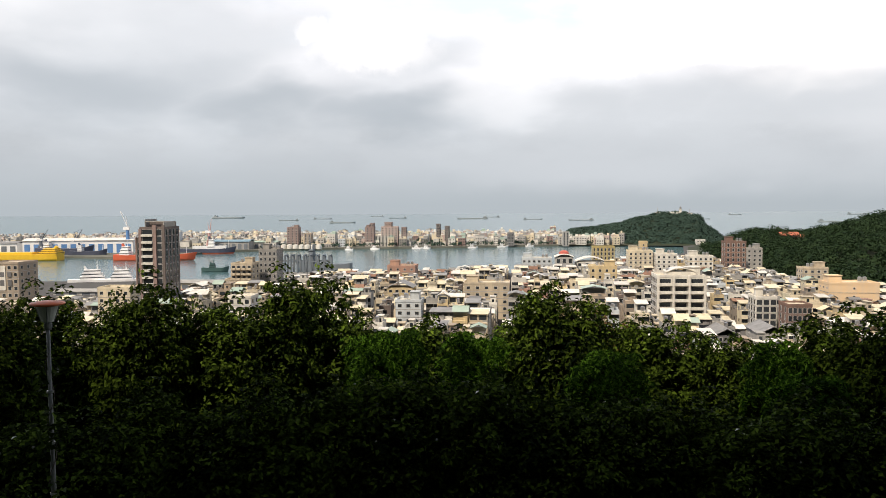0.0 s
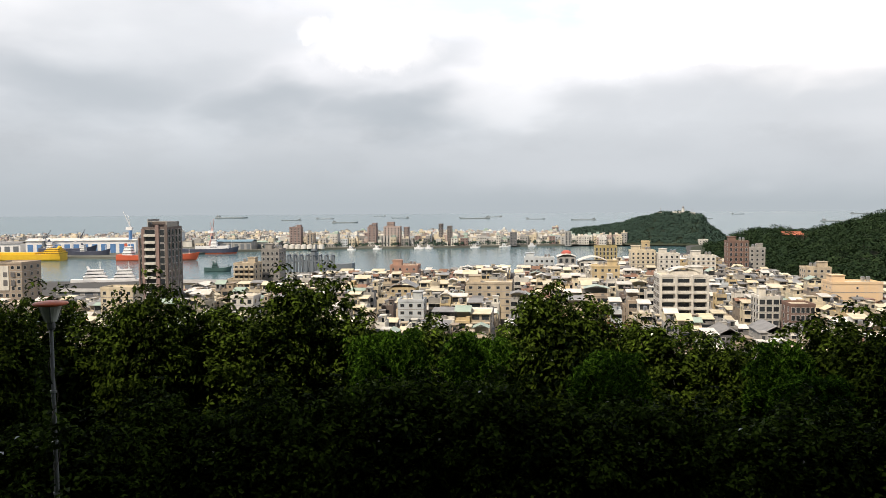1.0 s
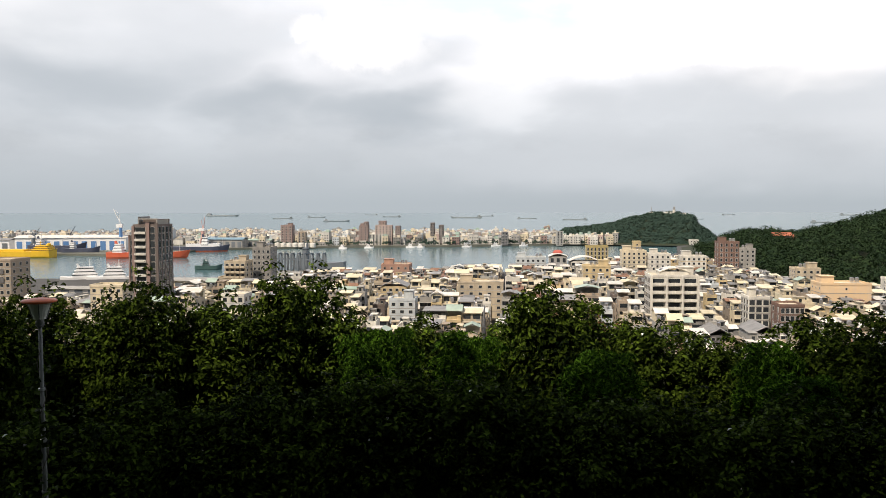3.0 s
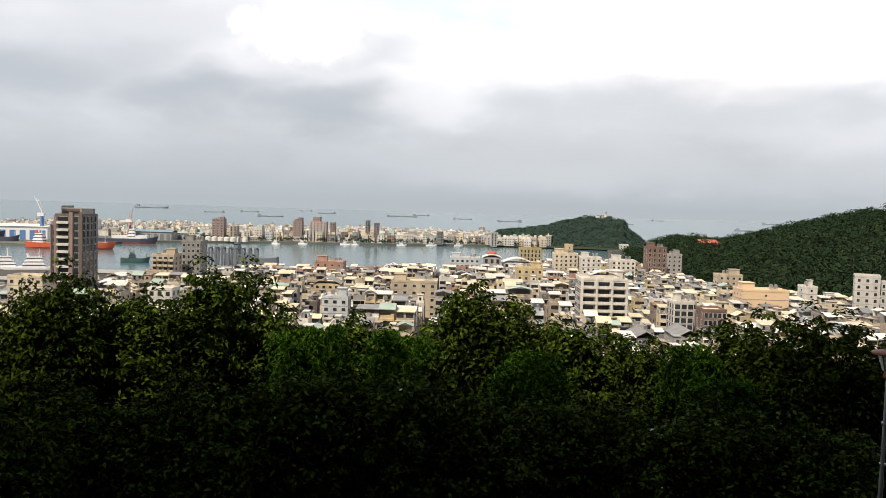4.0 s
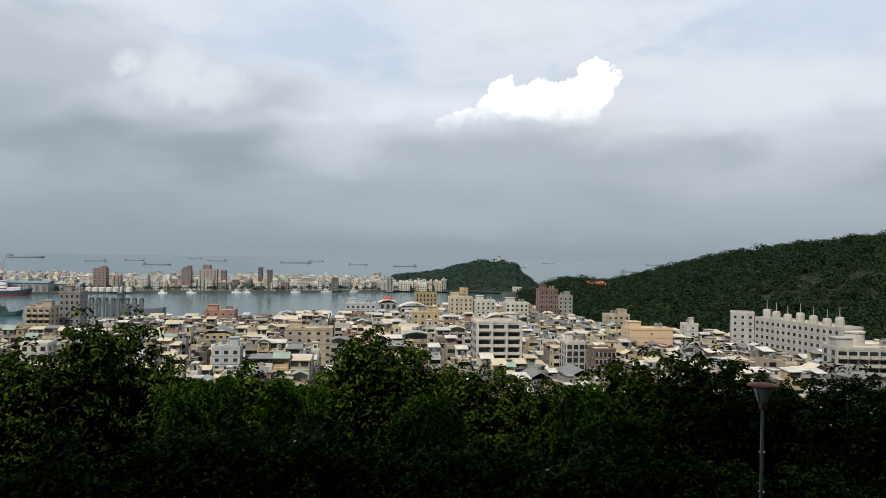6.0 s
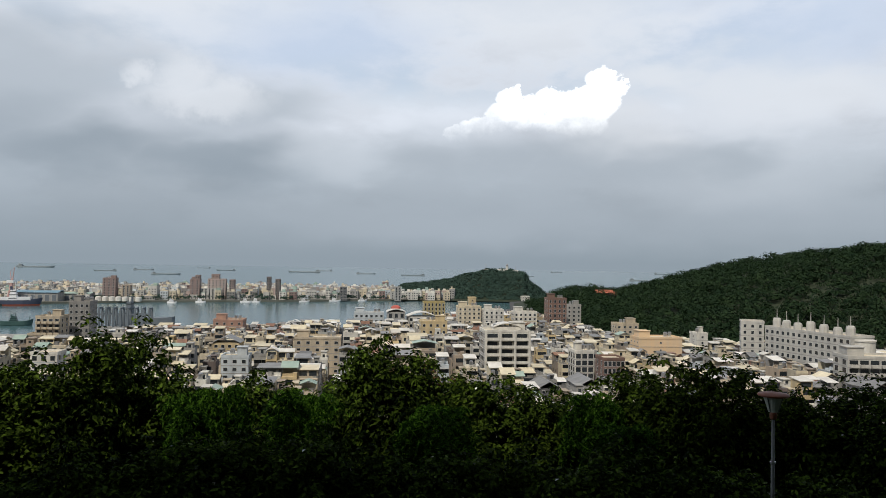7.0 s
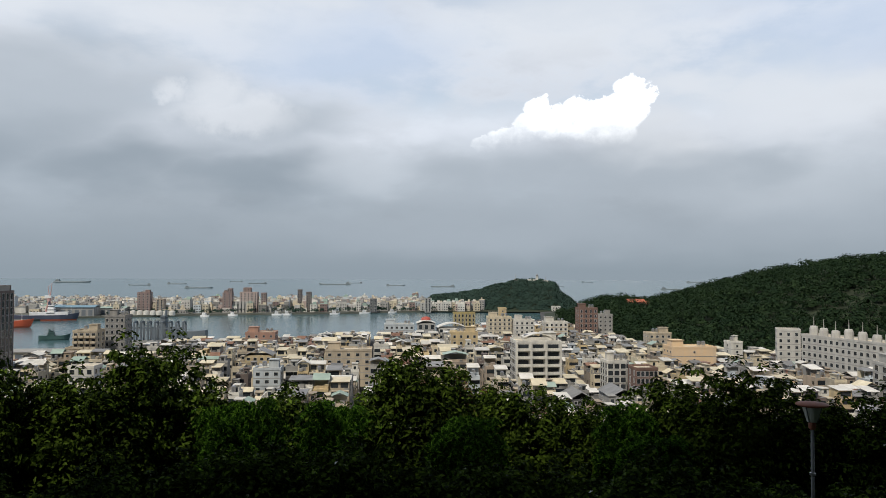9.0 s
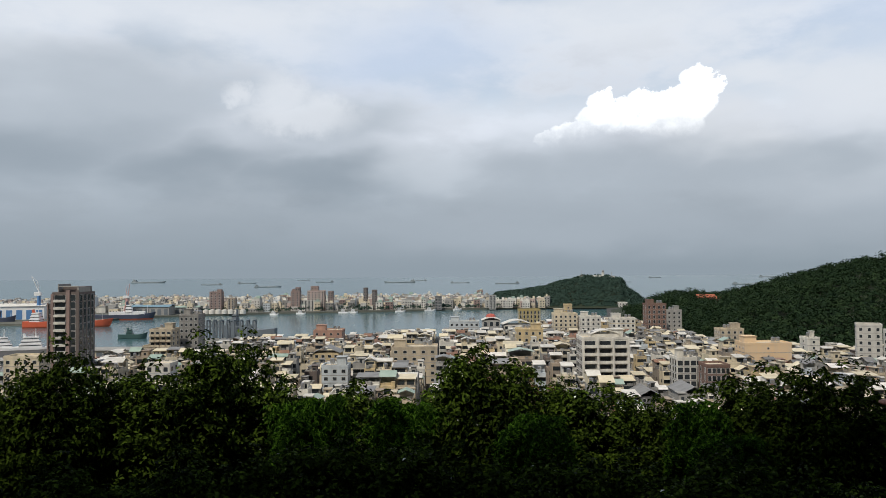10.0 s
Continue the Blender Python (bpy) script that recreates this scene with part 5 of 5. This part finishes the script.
# ships lying at anchor on the open sea, sea haze put into their paint
for az, el, d, length in ((-15.4, 0.84, 3700, 150), (-11.2, 1.08, 3000, 75), (-8.8, 0.98, 3250, 75), (-7.36, 1.28, 2500, 82), (-4.8, 0.8, 3900, 60), (-3.3, 0.98, 3300, 75), (2.2, 1.05, 3060, 120), (3.6, 0.93, 3450, 70), (6.6, 1.11, 2890, 70), (10.1, 1.2, 2700, 84), (18.6, 1.09, 2900, 40), (20.6, 0.77, 4000, 65), (26.7, 1.29, 2500, 85), (28.1, 0.75, 4100, 95)):
    ship("anchored_ship", "slate grey cargo ship at anchor on the open sea", az, d, (az * 37) % 24 - 12 + (180 if int(d) % 3 == 0 else 0), length, length * 0.15, length * 0.036, "haze", "haze", -0.4, length * 0.055, 0, mast=False)


def warehouse(az, d, wide, deep, h, turn, wall, roof, bays, label, panel):
    x, y = spot(az, d)
    root = thing("warehouse", pose(x, y, 2.2, 0, 0, turn), label, "warehouse")
    part("wall", Builder().box(-wide / 2, wide / 2, 0, deep, -1, h), wall, root)
    part("roof", Builder().gable(-wide / 2 - 1, wide / 2 + 1, -1, deep + 1, h, h + deep * 0.1, False), roof, root)
    for i in range(bays):
        cx = (i + 0.5) / bays * wide - wide / 2
        part("gate_panel", Builder().box(cx - wide / bays * 0.3, cx + wide / bays * 0.3, -0.15, 0, 0.2, h * 0.72), panel, root)


warehouse(-25.2, 1000, 125, 26, 15, 4, PAINT["white"], METAL_WHITE, 12, "long white port warehouse with blue gates", PAINT["blue"])
warehouse(-30.5, 1050, 70, 22, 12, 4, PAINT["white"], METAL_GREY, 7, "white port warehouse with grey gates", PAINT["grey"])
warehouse(-15.3, 1000, 46, 20, 10, -6, WALLS["grey"], material("blue_sheet_roof", (0.10, 0.20, 0.28), (0.22, 0.34, 0.42), 0.5), 6, "blue roofed harbour shed", PAINT["grey"])
warehouse(-12.9, 1010, 30, 16, 8, -6, WALLS["grey"], METAL_GREEN, 4, "green roofed harbour shed", PAINT["grey"])
warehouse(-24.4, 516, 50, 12, 2.6, -4, WALLS["white"], ROOF_GREY, 6, "low grey quay shed beside patrol ships", PAINT["grey"])
warehouse(-17.6, 520, 40, 14, 5, -4, WALLS["cream"], ROOF_GREY, 5, "low cream quay shed with a grey roof", PAINT["grey"])


def crane(az, d, tower_h, label, base_paint, jib_paint, lean):
    """A harbour jib crane: portal legs, slewing tower, luffing jib."""
    x, y = spot(az, d)
    root = thing("harbour_crane", pose(x, y, 2.2, 0, 0, 0), label, "crane")
    p, j = PAINT[base_paint], PAINT[jib_paint]
    for sx in (-4, 4):
        for sy in (-3, 3):
            part("leg", Builder().tube((sx, sy, -0.2), (sx * 0.45, sy * 0.45, tower_h * 0.42), 0.8, 0.6, 6), p, root)
    part("tower", Builder().tube((0, 0, tower_h * 0.4), (0, 0, tower_h * 0.72), 2.2, 1.8, 10), p, root)
    part("machine_house", Builder().box(-4.5, 2.5, -2, 2, tower_h * 0.70, tower_h * 0.80), PAINT["white"], root)
    tip = Vector((lean, 0, tower_h * 1.28))
    foot = Vector((1.0, 0, tower_h * 0.78))
    for sy in (-1.0, 1.0):
        chord = part("jib_chord", Builder().tube(foot + Vector((0, sy, 0)), tip, 0.45, 0.25, 6), j, root)
    for k in range(1, 7):
        a = foot.lerp(tip, k / 7)
        part("jib_lacing", Builder().tube(a + Vector((0, -1 + k / 7, 0)), a + Vector((0.4, 1 - k / 7, 0.8)), 0.18, 0.18, 5), j, chord)
    part("mast", Builder().tube((0, 0, tower_h * 0.79), (-1.5, 0, tower_h * 1.12), 0.5, 0.3, 6), j, root)
    part("stay", Builder().tube((-1.5, 0, tower_h * 1.12), tuple(tip), 0.12, 0.12, 5), j, root)


crane(-22.1, 985, 38, "tall harbour crane with a blue portal and pale jib", "blue", "white", -8)
crane(-16.75, 1000, 30, "faded pink harbour crane with a raised jib", "pink", "pink", 3)
crane(-27.4, 1010, 22, "grey harbour crane with a slanting jib", "grey", "grey", 9)
crane(-25.3, 1012, 22, "dark harbour crane with a slanting jib", "navy", "navy", 8)
for i in range(7):
    x, y = spot(-11.6 + 0.42 * i, 1000 - 3 * i)
    root = thing("storage_tank", pose(x, y, 2.2), "white round storage tank on the far quay", "storage tank", "quay tanks")
    part("shell", Builder().rings([(3.6, -0.2), (3.6, 4.4), (2.2, 5.1), (0.4, 5.4)], 18), METAL_WHITE, root)


def pier_frame():
    x, y = spot(-9.9, 628)
    root = thing("pier_frame", pose(x, y, CITY - 3.0, 0, 0, -8), "dark steel frames of a harbour loading pier", "pier")
    part("deck", Builder().box(-24, 24, -4, 4, 0, 3.2), CONCRETE, root)
    for i in range(9):
        px = -23 + 5.2 * i
        for py in (-3.4, 3.4):
            part("post", Builder().box(px - 0.7, px + 0.7, py - 0.6, py + 0.6, 3.2, 16.5), PAINT["grey"], root)
        part("cross_beam", Builder().box(px - 0.45, px + 0.45, -3.9, 3.9, 16.5, 17.6), PAINT["grey"], root)
    for py in (-3.4, 3.4):
        part("long_beam", Builder().box(-24, 19.5, py - 0.4, py + 0.4, 12.0, 12.9), PAINT["grey"], root)


pier_frame()

# ---- headland and temple ----
x, y = spot(17.0, 1128)
z = head_z(x, y) + 2.0
lh = thing("lighthouse", pose(x, y, z), "white lighthouse with a round lantern on the headland", "lighthouse")
part("keeper_house", Builder().box(-14, -3, -3, 3, -3, 4.0), WALLS["white"], lh)
part("tower", Builder().rings([(2.4, -3), (2.0, 7.5), (2.6, 7.6), (2.6, 8.0)], 12), WALLS["white"], lh)
part("lantern", Builder().rings([(1.3, 8.0), (1.3, 9.8), (1.6, 9.9), (0.2, 11.4)], 10), METAL_GREY, lh)
for az, h in ((15.45, 9), (17.6, 7)):
    x, y = spot(az, 1130)
    mast_root = thing("radio_mast", pose(x, y, head_z(x, y) + 1.0), "thin radio mast on the headland", "mast")
    part("pole", Builder().tube((0, 0, -1), (0, 0, h + 3), 0.35, 0.2, 6), CONCRETE, mast_root)
    part("base_house", Builder().box(-3.5, 3.5, -2.5, 2.5, -2, 4.6), WALLS["white"], mast_root)
block("shore_house", "white house at the foot of the headland", 18.4, 1058, 11, 9, 9.0, "white", 2, (3, 1.4, 1.4), 1, 1, base=1.5, shed=False, exact=True)

TILE_RED = material("orange_red_temple_tiles", (0.25, 0.07, 0.04), (0.48, 0.16, 0.09), 0.6, 0, 0.5, 4, 0.1)
x, y = spot(24.0, 775)
tz = ground_z(x, y) + 6.6
temple = thing("temple", pose(x, y, tz, 0, 0, -12), "temple with an orange-red tiled roof on the wooded hill", "temple")
part("wall", Builder().box(-7, 7, -4, 4, -7, 1.5), WALLS["rose"], temple)
part("roof", Builder().gable(-8.5, 8.5, -5.5, 5.5, 1.5, 4.4, False), TILE_RED, temple)
part("side_roof", Builder().gable(7.2, 13, -4.5, 4.5, 0.2, 2.6, False), TILE_RED, temple)
part("side_wall", Builder().box(7.2, 12.4, -3.5, 3.5, -7, 0.2), WALLS["rose"], temple)
x, y = spot(22.35, 770)
pag = thing("shrine", pose(x, y, ground_z(x, y) + 3), "small white shrine among hill trees", "shrine")
part("wall", Builder().rings([(1.6, -6), (1.6, 3.0), (2.2, 3.1), (0.3, 5.6)], 8), WALLS["white"], pag)
block("hillside_house", "grey house with broad roofs below the woods", 21.9, 585, 13, 10, 24.5, "grey", 7, (3, 1.4, 1.4), 2, 2)


# ---- lamp posts on the lower terrace ----
LAMP_RED = material("orange_red_enamel", (0.70, 0.13, 0.05), (0.88, 0.24, 0.10), 0.4, 0, 3, 20, 0.03)
LAMP_BROWN = material("rusted_red_enamel", (0.20, 0.06, 0.03), (0.36, 0.13, 0.07), 0.6, 0, 4, 25, 0.08)
POLE = material("worn_grey_pole_paint", (0.05, 0.055, 0.05), (0.26, 0.27, 0.26), 0.6, 0.1, 2.5, 18, 0.15, 0.3)
FROSTED = material("frosted_lamp_glass", (0.44, 0.46, 0.40), (0.66, 0.68, 0.60), 0.4, 0, 3, 15, 0.0)


def lamp_post(az, d, el, cap, label):
    x, y = spot(az, d)
    top = EYE + d * math.tan(radians(el))
    g = ground_z(x, y)
    h = top - g
    root = thing("street_lamp", pose(x, y, g), label, "street lamp", "terrace lamps")
    part("base_plate", Builder().rings([(0.16, -0.05), (0.16, 0.03), (0.09, 0.10), (0.07, 0.30)], 14), POLE, root, smooth=False)
    shaft = Builder().rings([(0.046, 0.25), (0.038, h * 0.4), (0.034, h * 0.4 + 0.01), (0.028, h - 0.42)], 14)
    pole = part("pole", shaft, POLE, root, "worn grey painted pole", smooth=True)
    for k in (0.28, 0.47, 0.66):
        part("clamp", Builder().rings([(0.052, h * k), (0.052, h * k + 0.035)], 12), STEEL, pole)
    part("collar", Builder().rings([(0.042, h - 0.47), (0.062, h - 0.44), (0.062, h - 0.37), (0.050, h - 0.34)], 14), cap if cap is LAMP_BROWN else POLE, root)
    lantern = part("lantern", Builder().rings([(0.085, h - 0.34), (0.165, h - 0.09)], 16), FROSTED, root, "frosted tapered glass lantern")
    for a in range(4):
        c, s = math.cos(a * math.pi / 2 + 0.4), math.sin(a * math.pi / 2 + 0.4)
        part("lantern_rib", Builder().tube((c * 0.09, s * 0.09, h - 0.34), (c * 0.17, s * 0.17, h - 0.09), 0.010, 0.010, 6), POLE, lantern)
    part("cap", Builder().rings([(0.15, h - 0.090), (0.250, h - 0.072), (0.268, h - 0.050), (0.245, h - 0.030), (0.10, h - 0.008), (0.02, h - 0.004)], 24), cap, root, "round flat cap", smooth=True)


lamp_post(-27.15, 13.7, -6.1, LAMP_RED, "grey lamp post with an orange-red round cap")
lamp_post(35.58, 14.6, -8.5, LAMP_BROWN, "grey lamp post with a rusted red-brown cap")


def vine(az, d, low, high, clumps, seed):
    """A twining plant that has climbed a pole: a thin winding stem with loose leaf clumps."""
    rng = np.random.default_rng(seed)
    x, y = spot(az, d)
    root = thing("climbing_vine", pose(x, y, low), "green climbing vine twined round a lamp pole", "vine")
    stem = Builder()
    n = 40
    pts = [Vector((0.06 * math.cos(i * 0.6), 0.06 * math.sin(i * 0.6), (high - low) * i / n)) for i in range(n + 1)]
    for p, q in zip(pts, pts[1:]):
        stem.tube(p, q, 0.008, 0.007, 5)
    part("stem", stem, BARK, root)
    at = np.stack([rng.normal(size=clumps) * 0.10, rng.normal(size=clumps) * 0.10, rng.uniform(0.0, high - low, clumps) ** 1.0], 1)
    centres = np.repeat(at, 9, 0) + rng.normal(size=(clumps * 9, 3)) * 0.10
    normals = unit(rng, clumps * 9) * 0.7 + np.array([0, -0.3, 0.6])
    normals /= np.linalg.norm(normals, axis=1, keepdims=True)
    part("leaves", cards_mesh("leaves", [leaf_cards(centres, normals, 0.15, 0.075, rng)], [LEAF]), None, root)


vine(-27.15, 13.7, ground_z(*spot(-27.15, 13.7)), EYE - 13.7 * math.tan(radians(9.5)), 26, 41)
